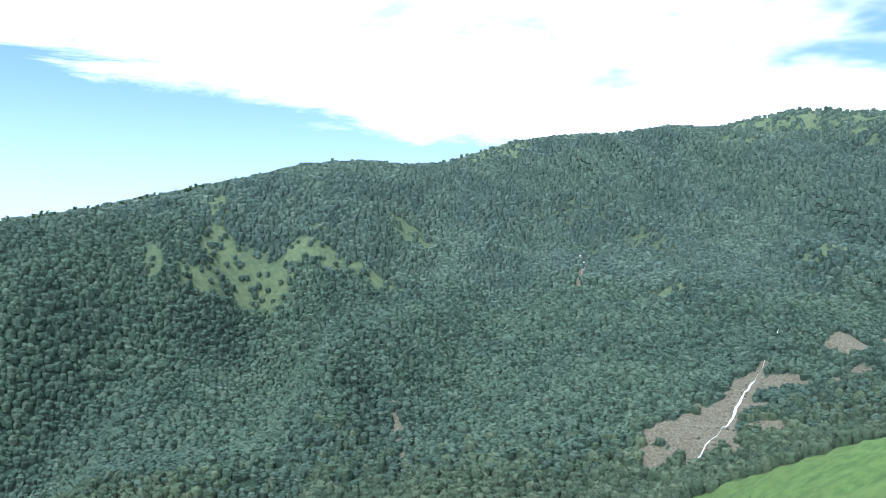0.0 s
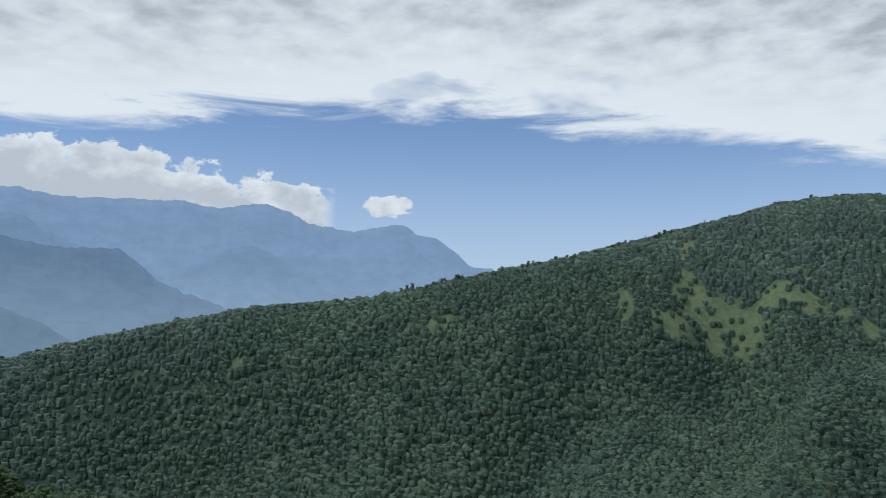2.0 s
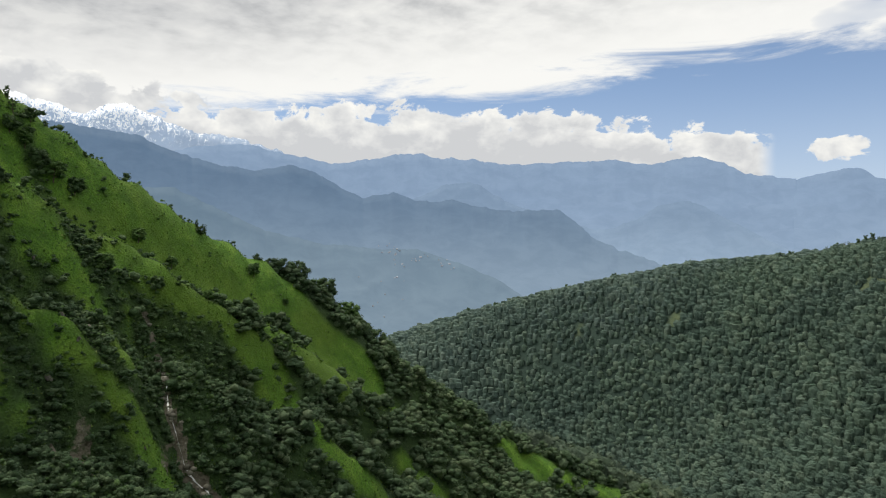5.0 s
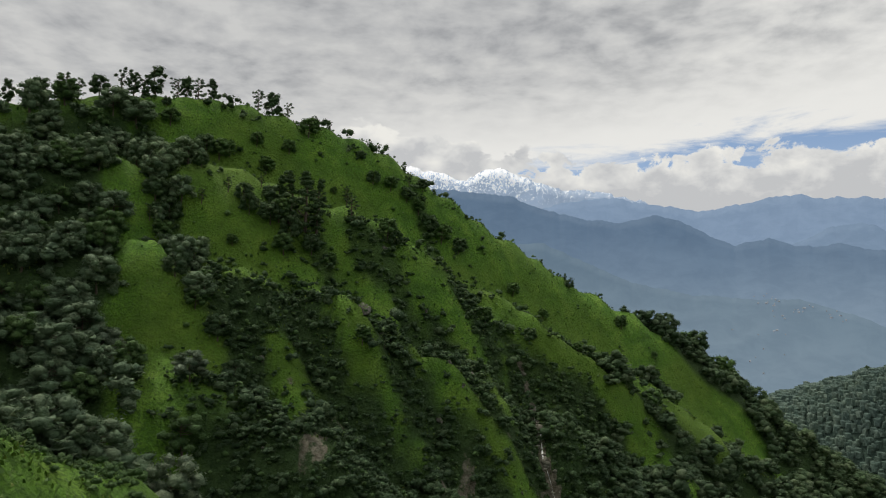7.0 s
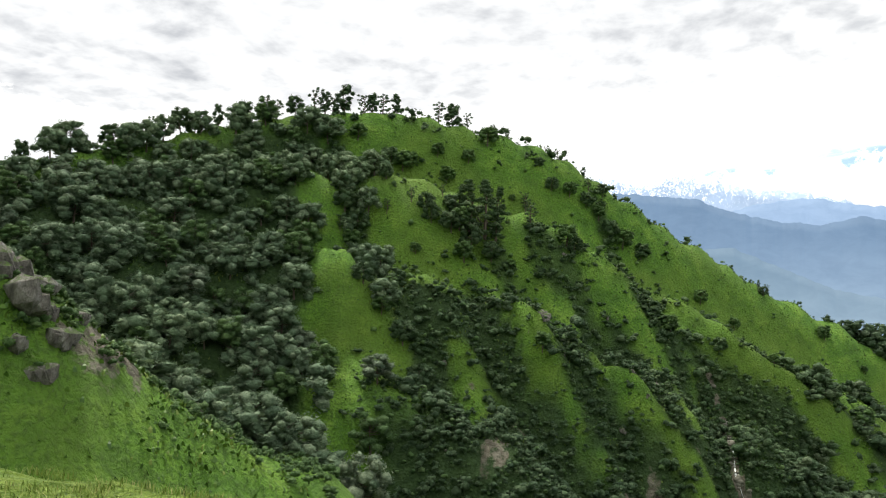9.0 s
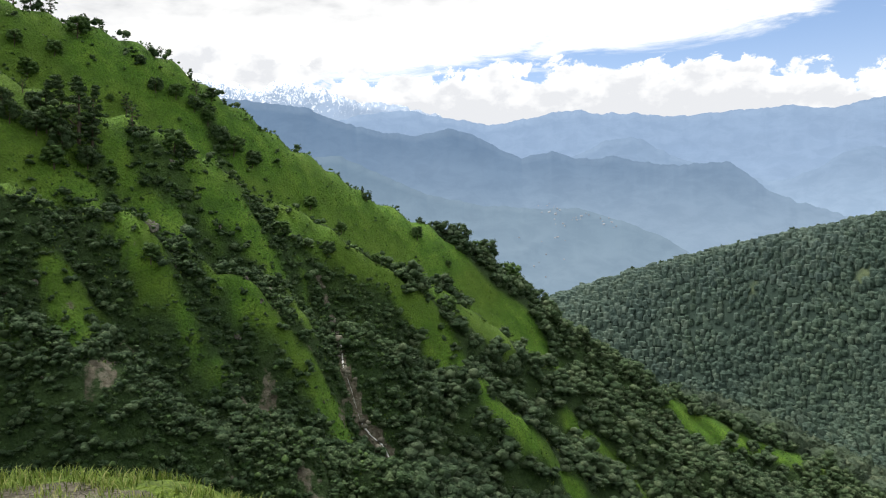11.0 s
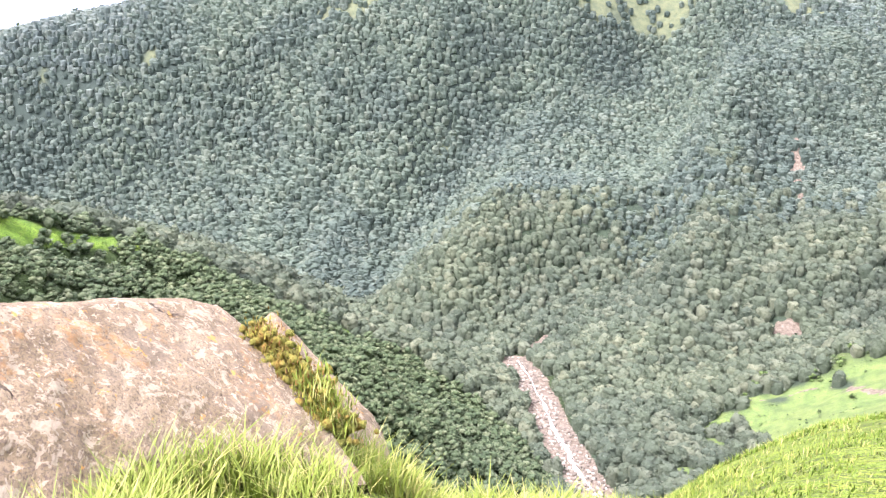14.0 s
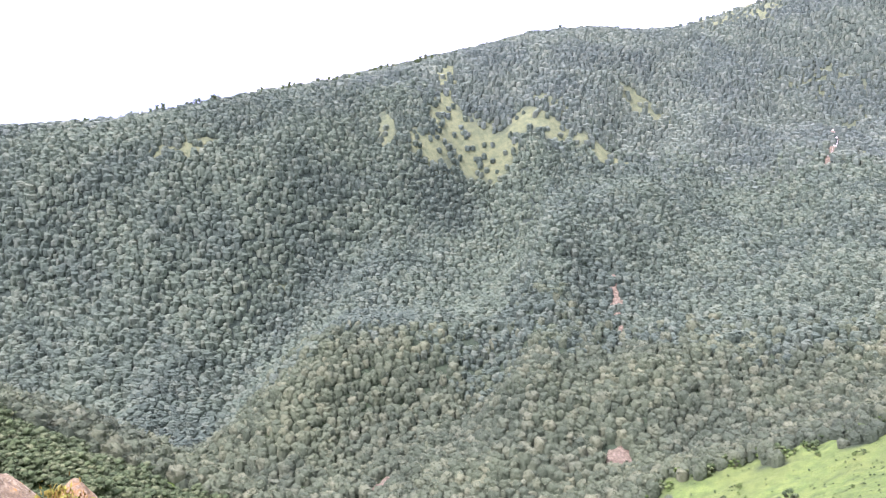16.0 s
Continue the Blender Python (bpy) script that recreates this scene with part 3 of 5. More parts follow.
def crag_stone(n, b):
    p = place(n)
    col = n.ramp(n.noise(n.vscale(p, 1, 1, 0.5), 0.9, 7, 0.7), (0.32, (0.050, 0.047, 0.041)), (0.5, (0.135, 0.125, 0.108)), (0.68, (0.27, 0.26, 0.235)))
    up = n.add("ShaderNodeSeparateXYZ")
    n.put(up.inputs[0], n.add("ShaderNodeNewGeometry").outputs["Normal"])
    mossy = n.math("MULTIPLY", n.step(up.outputs[2], 0.3, 0.8), n.step(n.noise(p, 1.1, 5, 0.7), 0.42, 0.58))
    n.put(b.inputs["Base Color"], n.mix(mossy, col, (0.06, 0.10, 0.02)))
    bumped(n, b, n.noise(p, 2.0, 7, 0.72), 0.5)


def water(n, b):
    p = place(n)
    foam = n.noise(p, 0.9, 6, 0.7)
    n.put(b.inputs["Base Color"], n.mix(n.step(foam, 0.35, 0.55), (0.30, 0.31, 0.31), (0.82, 0.83, 0.83)))
    b.inputs["Roughness"].default_value = 0.3
    bumped(n, b, foam, 0.3)


def blades(dark, light, dry):
    def build(n, b):
        col = n.ramp(island(n), (0.0, dark), (0.65, light), (0.97, dry))
        n.put(b.inputs["Base Color"], col)
        b.inputs["Roughness"].default_value = 0.55
    return build


def moss(n, b):
    p = place(n)
    col = n.ramp(n.noise(p, 14.0, 4, 0.65), (0.35, (0.055, 0.075, 0.010)), (0.50, (0.15, 0.16, 0.025)), (0.66, (0.20, 0.115, 0.025)))
    n.put(b.inputs["Base Color"], n.mix(n.step(n.noise(p, 90.0, 3), 0.4, 0.6, 0.0, 0.5), col, (0.24, 0.25, 0.05)))
    bumped(n, b, n.noise(p, 120.0, 4, 0.7), 0.02)


def plain(col, other, scale):
    def build(n, b):
        n.put(b.inputs["Base Color"], n.mix(n.noise(place(n), scale, 4), col, other))
    return build


MAT_HILL = material("hillside_grass_and_earth", hillside, 0.95)
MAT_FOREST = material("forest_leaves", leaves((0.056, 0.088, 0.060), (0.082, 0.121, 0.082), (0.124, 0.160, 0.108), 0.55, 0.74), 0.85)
# slope and mountain leaves bluer and paler: haze painted into their colour
MAT_FOREST_SLOPE = material("hazed_slope_leaves", leaves((0.060, 0.099, 0.080), (0.080, 0.127, 0.101), (0.110, 0.157, 0.124), 0.4, 0.8), 0.85)
MAT_FOREST_HIGH = material("hazed_mountain_leaves", leaves((0.076, 0.120, 0.106), (0.100, 0.149, 0.130), (0.128, 0.178, 0.150), 0.35, 0.84), 0.85)
MAT_TREE = material("tree_leaves", leaves((0.034, 0.070, 0.030), (0.058, 0.106, 0.044), (0.100, 0.150, 0.074), 1.5, 0.55), 0.8)
MAT_WOOD = material("wood_leaves", leaves((0.080, 0.134, 0.074), (0.128, 0.194, 0.108), (0.190, 0.252, 0.152), 1.4, 0.6), 0.8)
MAT_SPUR_WOOD = material("spur_wood_leaves", leaves((0.044, 0.082, 0.040), (0.072, 0.120, 0.058), (0.124, 0.170, 0.096), 0.9, 0.62), 0.85)
MAT_TREE_PALE = material("pale_tree_leaves", leaves((0.08, 0.13, 0.08), (0.14, 0.19, 0.12), (0.22, 0.27, 0.18), 1.4), 0.8)
MAT_TREE_FRESH = material("fresh_tree_leaves", leaves((0.044, 0.095, 0.028), (0.072, 0.140, 0.040), (0.116, 0.192, 0.066), 1.0, 0.7), 0.8)
MAT_BARK = material("bark", bark, 0.95)
MAT_BOULDER = material("lichen_covered_stone", boulder_stone, 0.92)
MAT_STONES = material("river_stones", stones, 0.9)
MAT_CRAG = material("weathered_crag", crag_stone, 0.92)
MAT_WATER = material("white_water", water, 0.3)
MAT_BLADES = material("grass_blades", blades((0.088, 0.145, 0.014), (0.150, 0.215, 0.028), (0.27, 0.27, 0.09)), 0.55)
MAT_FRONDS = material("moss_fronds", blades((0.115, 0.055, 0.012), (0.150, 0.135, 0.018), (0.22, 0.23, 0.035)), 0.8)
MAT_TUFTS = material("grass_tufts", blades((0.060, 0.120, 0.012), (0.112, 0.190, 0.022), (0.20, 0.22, 0.06)), 0.6)
MAT_TUSSOCK = material("hill_tussocks", blades((0.030, 0.075, 0.008), (0.065, 0.13, 0.012), (0.14, 0.19, 0.035)), 0.8)
MAT_MOSS = material("moss", moss, 0.95)
# house colours dulled and blued, distance haze painted into them
MAT_WALL = material("hazed_whitewash", plain((0.36, 0.39, 0.45), (0.46, 0.48, 0.53), 0.05))
MAT_ROOF = material("hazed_tin_roof", plain((0.34, 0.37, 0.43), (0.42, 0.44, 0.48), 0.05))
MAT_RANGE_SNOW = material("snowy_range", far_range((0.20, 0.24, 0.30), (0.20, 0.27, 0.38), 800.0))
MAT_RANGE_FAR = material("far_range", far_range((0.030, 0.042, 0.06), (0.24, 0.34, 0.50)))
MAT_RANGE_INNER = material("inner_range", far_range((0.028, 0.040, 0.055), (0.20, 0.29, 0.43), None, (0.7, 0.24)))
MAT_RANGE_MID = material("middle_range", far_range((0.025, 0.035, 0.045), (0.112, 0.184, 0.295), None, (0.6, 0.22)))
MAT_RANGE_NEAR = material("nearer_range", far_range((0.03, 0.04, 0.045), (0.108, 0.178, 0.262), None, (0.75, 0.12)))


# ---- ground ----
def build_ground():
    az = np.concatenate([np.arange(-142, 36, 0.38), np.arange(36, 218, 2.0)])
    r = np.concatenate([np.geomspace(0.4, 100, 80, endpoint=False), np.linspace(100, 400, 160, endpoint=False), np.linspace(400, 900, 88, endpoint=False),
                        np.linspace(900, 1350, 72, endpoint=False), np.linspace(1350, 2000, 36, endpoint=False), np.geomspace(2000, 4950, 22)])
    A, R = np.meshgrid(np.radians(az), r, indexing="ij")
    x, y = (R * np.sin(A)).ravel(), (R * np.cos(A)).ravel()
    z = ground_height(x, y)
    na, nr = len(az), len(r)
    i, j = np.meshgrid(np.arange(na), np.arange(nr - 1), indexing="ij")
    i2 = (i + 1) % na
    quads = np.stack([i * nr + j, i * nr + j + 1, i2 * nr + j + 1, i2 * nr + j], -1).reshape(-1, 4)
    cap = [(k * nr, ((k + 1) % na) * nr, ((k + 2) % na) * nr, na * nr) for k in range(0, na - 1, 2)]
    x, y, z = np.append(x, 0.0), np.append(y, 0.0), np.append(z, z[:na * nr:nr].mean())
    quads = np.concatenate([quads, np.array(cap)])
    me = mesh_from("ground", np.stack([x, y, z], 1), quads)
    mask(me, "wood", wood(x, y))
    mask(me, "bare", bare(x, y))
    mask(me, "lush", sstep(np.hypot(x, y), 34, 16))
    # painted haze: goes by distance, not height; half strength on the meadow
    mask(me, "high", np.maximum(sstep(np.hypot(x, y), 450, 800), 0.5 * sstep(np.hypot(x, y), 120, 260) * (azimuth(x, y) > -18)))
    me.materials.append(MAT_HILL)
    ob = tagged(new("ground", me), "steep green Himalayan hillsides and a wooded valley", "ground", kind="structure")
    return ob


def spur_cover(x, y):
    """How thickly bushes and trees stand on the spur: 0 to 1."""
    x, y = np.asarray(x, float), np.asarray(y, float)
    a = azimuth(x, y)
    ribs, d, s = spur_ribs(x, y)
    rib, gul, mead, _ = spur_lines(x, y)
    n = fbm(x / 18, y / 18, 91, 3)
    left = sstep(a + 3.0 * n, -113.5, -116.0) * sstep(d, 2, 12)
    # scrub thickens down the face, above all in the gullies
    face = 0.07 + 0.93 * sstep(d + 30 * n - 16 * ribs, 38, 74) * sstep(a, -112, -106)
    face = np.maximum(face, (0.6 + 0.4 * sstep(d, 40, 80)) * sstep(gul + 0.25 * n, 0.25, 0.6))
    low = sstep(a + 4 * n, -83, -77) * sstep(d + 14 * n, 30, 48)
    right = sstep(a + 3 * n, -70, -66)
    crest = sstep(a, -77.6, -76.0) * sstep(10 + 18 * sstep(a, -76, -66) - d + 6 * n, 0, 4) * sstep(rib, 0.6, 0.35)
    out = np.maximum.reduce([face, 0.95 * low, right])
    lower = sstep(d, 105, 70) + sstep(a, -94, -90)
    out = out * (1 - 0.9 * np.minimum(lower, 1) * sstep(rib + 0.6 * n, 0.40, 0.85)) * (1 - 0.97 * mead)
    return np.clip(np.maximum.reduce([left, out, crest]), 0, 1)


def wood(x, y):
    """1 where the forest stands."""
    x, y = np.asarray(x, float), np.asarray(y, float)
    r, a = np.hypot(x, y), azimuth(x, y)
    spur = inside_spur(x, y) & (r > 105)
    edge = np.interp(a, [-20, -11, -6, 3, 10, 20, 32], [330, 352, 405, 434, 440, 442, 436])
    n = fbm(x / 24, y / 24, 14, 3)
    far = np.where(a < -19.5, np.where(r > 160, 1.0, 0.0), sstep(r + 16 * n, edge - 12, edge + 4))
    # thickets on the meadow's lower part
    thick = sstep(-a + 6 * n, 8.0, 12.0) * sstep(r, 225, 265) * (a > -19.5)
    for ta, tr, w in THICKETS:
        c = polar(ta, 0, tr)
        thick = np.maximum(thick, sstep(np.hypot((x - c[0]) / 1.6, y - c[1]) + 5 * n, w, w * 0.6))
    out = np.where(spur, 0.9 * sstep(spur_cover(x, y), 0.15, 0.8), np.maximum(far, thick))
    out = np.where(r < 105, 0.0, out)
    out = np.where((r > 105) & (a < -140), 1.0, out)
    return np.clip(out - 1.2 * clearing(x, y), 0, 1)


# meadows in the forest: azimuth, distance, width across, depth
CLEARINGS = ((-16.2, 1055, 16, 42, 1.0), (-16.3, 985, 20, 46, 1.0), (-17.6, 930, 26, 20, 0.9), (-13.6, 970, 48, 30, 1.0), (-9.6, 990, 52, 20, 0.9), (-5.0, 990, 46, 14, 0.85), (-20.5, 935, 12, 30, 0.7),
             (-2.0, 1130, 44, 22, 0.7), (-8.8, 1030, 30, 14, 0.6), (-48.3, 960, 12, 8, 1.0), (-34.3, 885, 24, 12, 0.9), (-36.5, 890, 16, 8, 0.7), (-28.0, 783, 9, 7, 0.6), (-27.5, 676, 8, 8, 0.6), (-55.0, 1018, 8, 6, 0.7),
             (11.4, 1060, 20, 22, 0.7), (16.5, 1010, 34, 18, 0.85), (14.0, 1250, 80, 46, 0.5), (9.4, 1330, 70, 36, 0.5), (28.2, 1050, 70, 20, 0.7), (21.8, 1500, 60, 60, 0.6))
# open earth: azimuth, distance, radius
SCARS = ((15.9, 622, 20), (16.8, 650, 24), (18.6, 670, 26), (20.3, 690, 26), (21.8, 725, 22), (23.8, 735, 20), (19.6, 640, 24), (22.0, 650, 20), (28.6, 795, 36), (27.6, 735, 20), (29.5, 760, 24),
         (-21.2, 492, 9), (-20.2, 502, 8), (-19.4, 510, 10), (-26.6, 500, 9), (-3.7, 716, 4), (-3.6, 704, 4), (-3.4, 690, 5), (-3.2, 672, 4), (-2.9, 652, 3), (-2.6, 505, 9), (30.2, 880, 16), (-103.6, 5.7, 0.75), (-105.6, 6.0, 0.6), (-107.5, 6.2, 0.5))


# thickets on the meadow: azimuth, distance, radius
THICKETS = ((-12.0, 345, 16), (-10.5, 365, 16), (-13.5, 335, 14), (-11.0, 385, 12), (-5.6, 350, 7), (-8.0, 345, 8), (-4.0, 405, 7), (-1.0, 408, 6), (1.4, 400, 5), (-8.2, 397, 8), (-5.6, 391, 6), (-2.7, 391, 5), (-6.2, 367, 7), (-4.0, 340, 6), (-7.4, 340, 8), (-1.6, 412, 8), (-9.5, 372, 8), (3.5, 415, 5), (8.0, 418, 5), (13, 420, 5))


def clearing(x, y):
    out = np.zeros(np.shape(x))
    n = 1.1 * fbm(x / 20, y / 20, 12, 4, 0.65)
    for a, r, wide, deep, open_ in CLEARINGS:
        c, t = polar(a, 0, r), radians(a)
        u = (x - c[0]) * math.cos(t) - (y - c[1]) * math.sin(t)
        v = (x - c[0]) * math.sin(t) + (y - c[1]) * math.cos(t)
        out = np.maximum(out, open_ * (1 - sstep((u / wide) ** 2 + (v / deep) ** 2 + n, 0.2, 1.6)))
    # the bald tops of the mountain behind
    d = near_line(x, y, CREST_BACK[1:])[0]
    bald = sstep(140 - d + 90 * n + 60 * sstep(azimuth(x, y), 14, 24), 0, 60) * (np.hypot(x, y) > 1100)
    return np.maximum(out, 0.8 * bald)


def bare(x, y):
    """1 where stones and earth lie open."""
    x, y = np.asarray(x, float), np.asarray(y, float)
    r, a = np.hypot(x, y), azimuth(x, y)
    out = np.zeros(np.shape(x))
    for ln, wide in ((RIVER[5:], 9.5), (STREAM[3:], 1.3), (STREAM, 0.7), (FALL_GULLY[:3], 3.5), (BROOK[6:10], 5.0)):
        out = np.maximum(out, 1 - sstep(near_line(x, y, ln)[0], wide * 0.6, wide * 1.5))
    for az, rr, w in SCARS:
        c = polar(az, 0, rr)
        out = np.maximum(out, 1 - sstep(np.hypot(x - c[0], y - c[1]) + 0.95 * w * fbm(x / 19, y / 19, 15, 4), w * 0.7, w * 1.1))
    # crags on the steep gully sides of the spur and on the rib beside the camera
    ribs, d, s = spur_ribs(x, y)
    crag = 0.62 * sstep(fbm(x / 10, y / 10, 19, 3) - 0.12, 0.12, 0.4) * sstep(d, 55, 80) * sstep(spur_lines(x, y)[2], 0.3, 0.0) * (inside_spur(x, y) & (a > -104) & (a < -84) & (r > 120))
    crag = np.maximum(crag, 0.8 * sstep(fbm(x / 7, y / 7, 29, 3), 0.0, 0.25) * sstep(near_line(x, y, CREST_LEFT_RIB)[0], 22, 6) * (r < 112) * (a < -119))
    # trodden path and erosion on the meadow
    path = sstep(np.abs(r - np.interp(a, [-4.3, -2.3, 0.1, 2.4, 5, 6.9, 9.4], [391, 394, 397, 391, 376, 352, 300]) + 4 * fbm(x / 9, y / 9, 33, 3)), 1.5 + 6 * sstep(np.abs(a - 3.2), 4, 1.5), 0.5) * sstep(np.abs(a - 2.0), 7.5, 5.5) * (0.35 + 0.4 * sstep(fbm(x / 5, y / 5, 34, 3), -0.2, 0.2))
    return np.clip(np.maximum.reduce([out, crag * 0.9, path]), 0, 1)


ground = build_ground()


# ---- far ranges ----
def build_range(name, crest, dist, front, mat, label, seed, rough=1.0, jag=1.4):
    """A range of mountains: crest as 'az,el ...' at that distance, with ribs on its near side."""
    pts = np.array([[float(v) for v in w.split(",")] for w in crest.split()])
    az = np.arange(pts[0, 0], pts[-1, 0] + 0.01, 0.12)
    el = np.interp(az, pts[:, 0], pts[:, 1])
    soft = np.exp(-(np.arange(-9, 10) * 0.16 / 0.16) ** 2)
    el = np.convolve(np.pad(el, 9, mode="edge"), soft / soft.sum(), "valid")
    top = dist * np.tan(np.radians(el)) + rough * 0.0035 * dist * fbm(az * jag, az * 0, seed, 4, 0.65)
    body = np.convolve(np.pad(top, 25, mode="edge"), np.full(51, 1 / 51), "valid")
    rows = np.concatenate([[-0.35, -0.15], np.linspace(0, 1, 42)])
    V = []
    for t in rows:
        d = dist - front * t
        ribs = np.abs(fbm(az * 0.16 + 1.5 * t, np.full_like(az, t * 2.2), seed + 5, 2, 0.4))
        if t <= 0:
            z = top + (top + 420) * t * 1.4
        else:
            fall = t ** 0.85
            z = (body + (top - body) * max(0.0, 1 - t * 4)) * (1 - fall) + (-420) * fall - min(rough, 0.6) * front * 0.16 * ribs * min(1, t * 5) * (1 - t)
        V.append(np.stack([d * np.sin(np.radians(az)), d * np.cos(np.radians(az)), z], 1))
    V = np.concatenate(V)
    n, m = len(az), len(rows)
    i, j = np.meshgrid(np.arange(m - 1), np.arange(n - 1), indexing="ij")
    q = np.stack([i * n + j, (i + 1) * n + j, (i + 1) * n + j + 1, i * n + j + 1], -1).reshape(-1, 4)
    me = mesh_from(name, V, q)
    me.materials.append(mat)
    return tagged(new(name, me), label, "mountains", kind="structure")


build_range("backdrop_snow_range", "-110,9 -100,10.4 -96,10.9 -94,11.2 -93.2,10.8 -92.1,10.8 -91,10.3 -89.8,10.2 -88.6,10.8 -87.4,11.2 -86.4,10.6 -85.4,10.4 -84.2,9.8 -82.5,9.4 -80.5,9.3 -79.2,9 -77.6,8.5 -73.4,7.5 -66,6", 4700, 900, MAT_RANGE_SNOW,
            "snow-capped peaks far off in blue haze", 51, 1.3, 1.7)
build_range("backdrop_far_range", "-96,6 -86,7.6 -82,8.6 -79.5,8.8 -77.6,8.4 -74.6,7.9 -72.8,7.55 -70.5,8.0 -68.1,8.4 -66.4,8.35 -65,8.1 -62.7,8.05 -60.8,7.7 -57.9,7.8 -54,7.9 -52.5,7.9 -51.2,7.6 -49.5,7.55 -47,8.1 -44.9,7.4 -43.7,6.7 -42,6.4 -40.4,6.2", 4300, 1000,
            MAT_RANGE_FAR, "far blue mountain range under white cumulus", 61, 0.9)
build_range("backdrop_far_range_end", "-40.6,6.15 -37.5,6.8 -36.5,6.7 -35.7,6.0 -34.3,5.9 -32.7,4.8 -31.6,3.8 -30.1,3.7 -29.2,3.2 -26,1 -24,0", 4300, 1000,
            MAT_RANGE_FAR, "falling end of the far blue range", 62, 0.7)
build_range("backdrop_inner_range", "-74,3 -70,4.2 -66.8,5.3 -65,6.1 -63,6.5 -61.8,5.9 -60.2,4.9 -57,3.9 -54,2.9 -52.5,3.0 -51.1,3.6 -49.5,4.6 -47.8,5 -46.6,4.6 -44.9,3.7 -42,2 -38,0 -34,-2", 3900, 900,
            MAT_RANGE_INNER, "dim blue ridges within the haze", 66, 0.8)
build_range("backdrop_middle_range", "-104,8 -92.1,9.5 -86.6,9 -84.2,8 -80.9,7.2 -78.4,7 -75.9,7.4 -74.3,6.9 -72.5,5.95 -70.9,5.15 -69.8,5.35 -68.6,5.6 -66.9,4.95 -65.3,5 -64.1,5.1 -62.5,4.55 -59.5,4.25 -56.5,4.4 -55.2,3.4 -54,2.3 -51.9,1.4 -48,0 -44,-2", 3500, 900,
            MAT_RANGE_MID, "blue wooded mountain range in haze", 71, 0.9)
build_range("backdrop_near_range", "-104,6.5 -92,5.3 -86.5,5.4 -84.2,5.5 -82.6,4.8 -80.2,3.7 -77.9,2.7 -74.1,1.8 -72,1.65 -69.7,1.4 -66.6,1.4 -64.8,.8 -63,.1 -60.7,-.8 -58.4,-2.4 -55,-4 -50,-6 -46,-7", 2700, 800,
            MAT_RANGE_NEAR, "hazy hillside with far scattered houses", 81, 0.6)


# ---- forest on the far slope ----
def ico(level):
    bm = bmesh.new()
    bmesh.ops.create_icosphere(bm, subdivisions=level, radius=1.0)
    v = np.array([q.co for q in bm.verts])
    f = np.array([[q.index for q in t.verts] for t in bm.faces])
    bm.free()
    return v, f


def crown_shape(seed, sides, rings, sprays):
    """A crown about one metre across whose skirt of leaves reaches the ground: a knobbly dome with loose sprays."""
    rng = np.random.default_rng(seed)
    knob = np.stack([rng.uniform(0, 6.283, 5), rng.uniform(0.25, 1.2, 5)], 1)
    V, F = [], []
    for j in range(rings):
        lat = 1.45 * j / rings
        for i in range(sides):
            a = 6.283 * (i + 0.5 * (j % 2)) / sides + rng.uniform(-0.18, 0.18)
            swell = max(0.0, max(math.cos(a - ka) * math.cos(lat - kl) for ka, kl in knob) - 0.6) * 0.5
            q = 0.42 + swell + rng.uniform(-0.06, 0.06)
            V.append((q * math.cos(lat) * math.cos(a), q * math.cos(lat) * math.sin(a), 0.42 + 1.25 * q * math.sin(lat)) if j else (0.40 * math.cos(a), 0.40 * math.sin(a), 0.0))
    V.append((rng.uniform(-0.08, 0.08), rng.uniform(-0.08, 0.08), 0.42 + 0.56 + rng.uniform(-0.04, 0.06)))
    for j in range(rings - 1):
        for i in range(sides):
            a, b, c, d = j * sides + i, j * sides + (i + 1) % sides, (j + 1) * sides + i, (j + 1) * sides + (i + 1) % sides
            F += [(a, b, c), (b, d, c)]
    for i in range(sides):
        F.append(((rings - 1) * sides + i, (rings - 1) * sides + (i + 1) % sides, rings * sides))
    V = np.array(V)
    k = len(V)
    for _ in range(sprays):
        c = V[rng.integers(sides, k)] * np.array([1.06, 1.06, 1.02])
        V = np.concatenate([V, c + rng.normal(0, 0.075, (3, 3)) * np.array([1, 1, 0.7])])
        F.append((len(V) - 3, len(V) - 2, len(V) - 1))
    return V, np.array(F)


def leaf_clumps(rng, centres, sizes, flat, sprays, spray_size):
    """A crown: knobbly clumps of leaves with loose sprays round them."""
    iv, if_ = ico(0)
    V, F, k = [], [], 0
    for c, s in zip(centres, sizes):
        v = iv * (1 + rng.uniform(-0.38, 0.34, (len(iv), 1))) * np.array([s, s, s * flat]) * rng.uniform(0.85, 1.1, 3)
        V.append(v + c)
        F.append(if_ + k)
        k += len(iv)
    pick = rng.integers(0, len(centres), sprays)

    def ways():
        d = rng.normal(0, 1, (sprays, 3))
        return d / np.linalg.norm(d, axis=1)[:, None]
    c = np.asarray(centres)[pick] + ways() * np.array([1, 1, flat]) * (np.asarray(sizes)[pick] * rng.uniform(0.9, 1.25, sprays))[:, None]
    size = spray_size * rng.uniform(0.6, 1.3, (sprays, 1))
    # leaves lie more level than upright
    a, b = ways() * size * np.array([1, 1, 0.55]), ways() * size * np.array([1, 1, 0.55])
    V.append(np.stack([c + a, c + b, c - a * 0.8 - b * 0.5], 1).reshape(-1, 3))
    F.append(np.arange(sprays * 3).reshape(-1, 3) + k)
    return np.concatenate(V), np.concatenate(F)


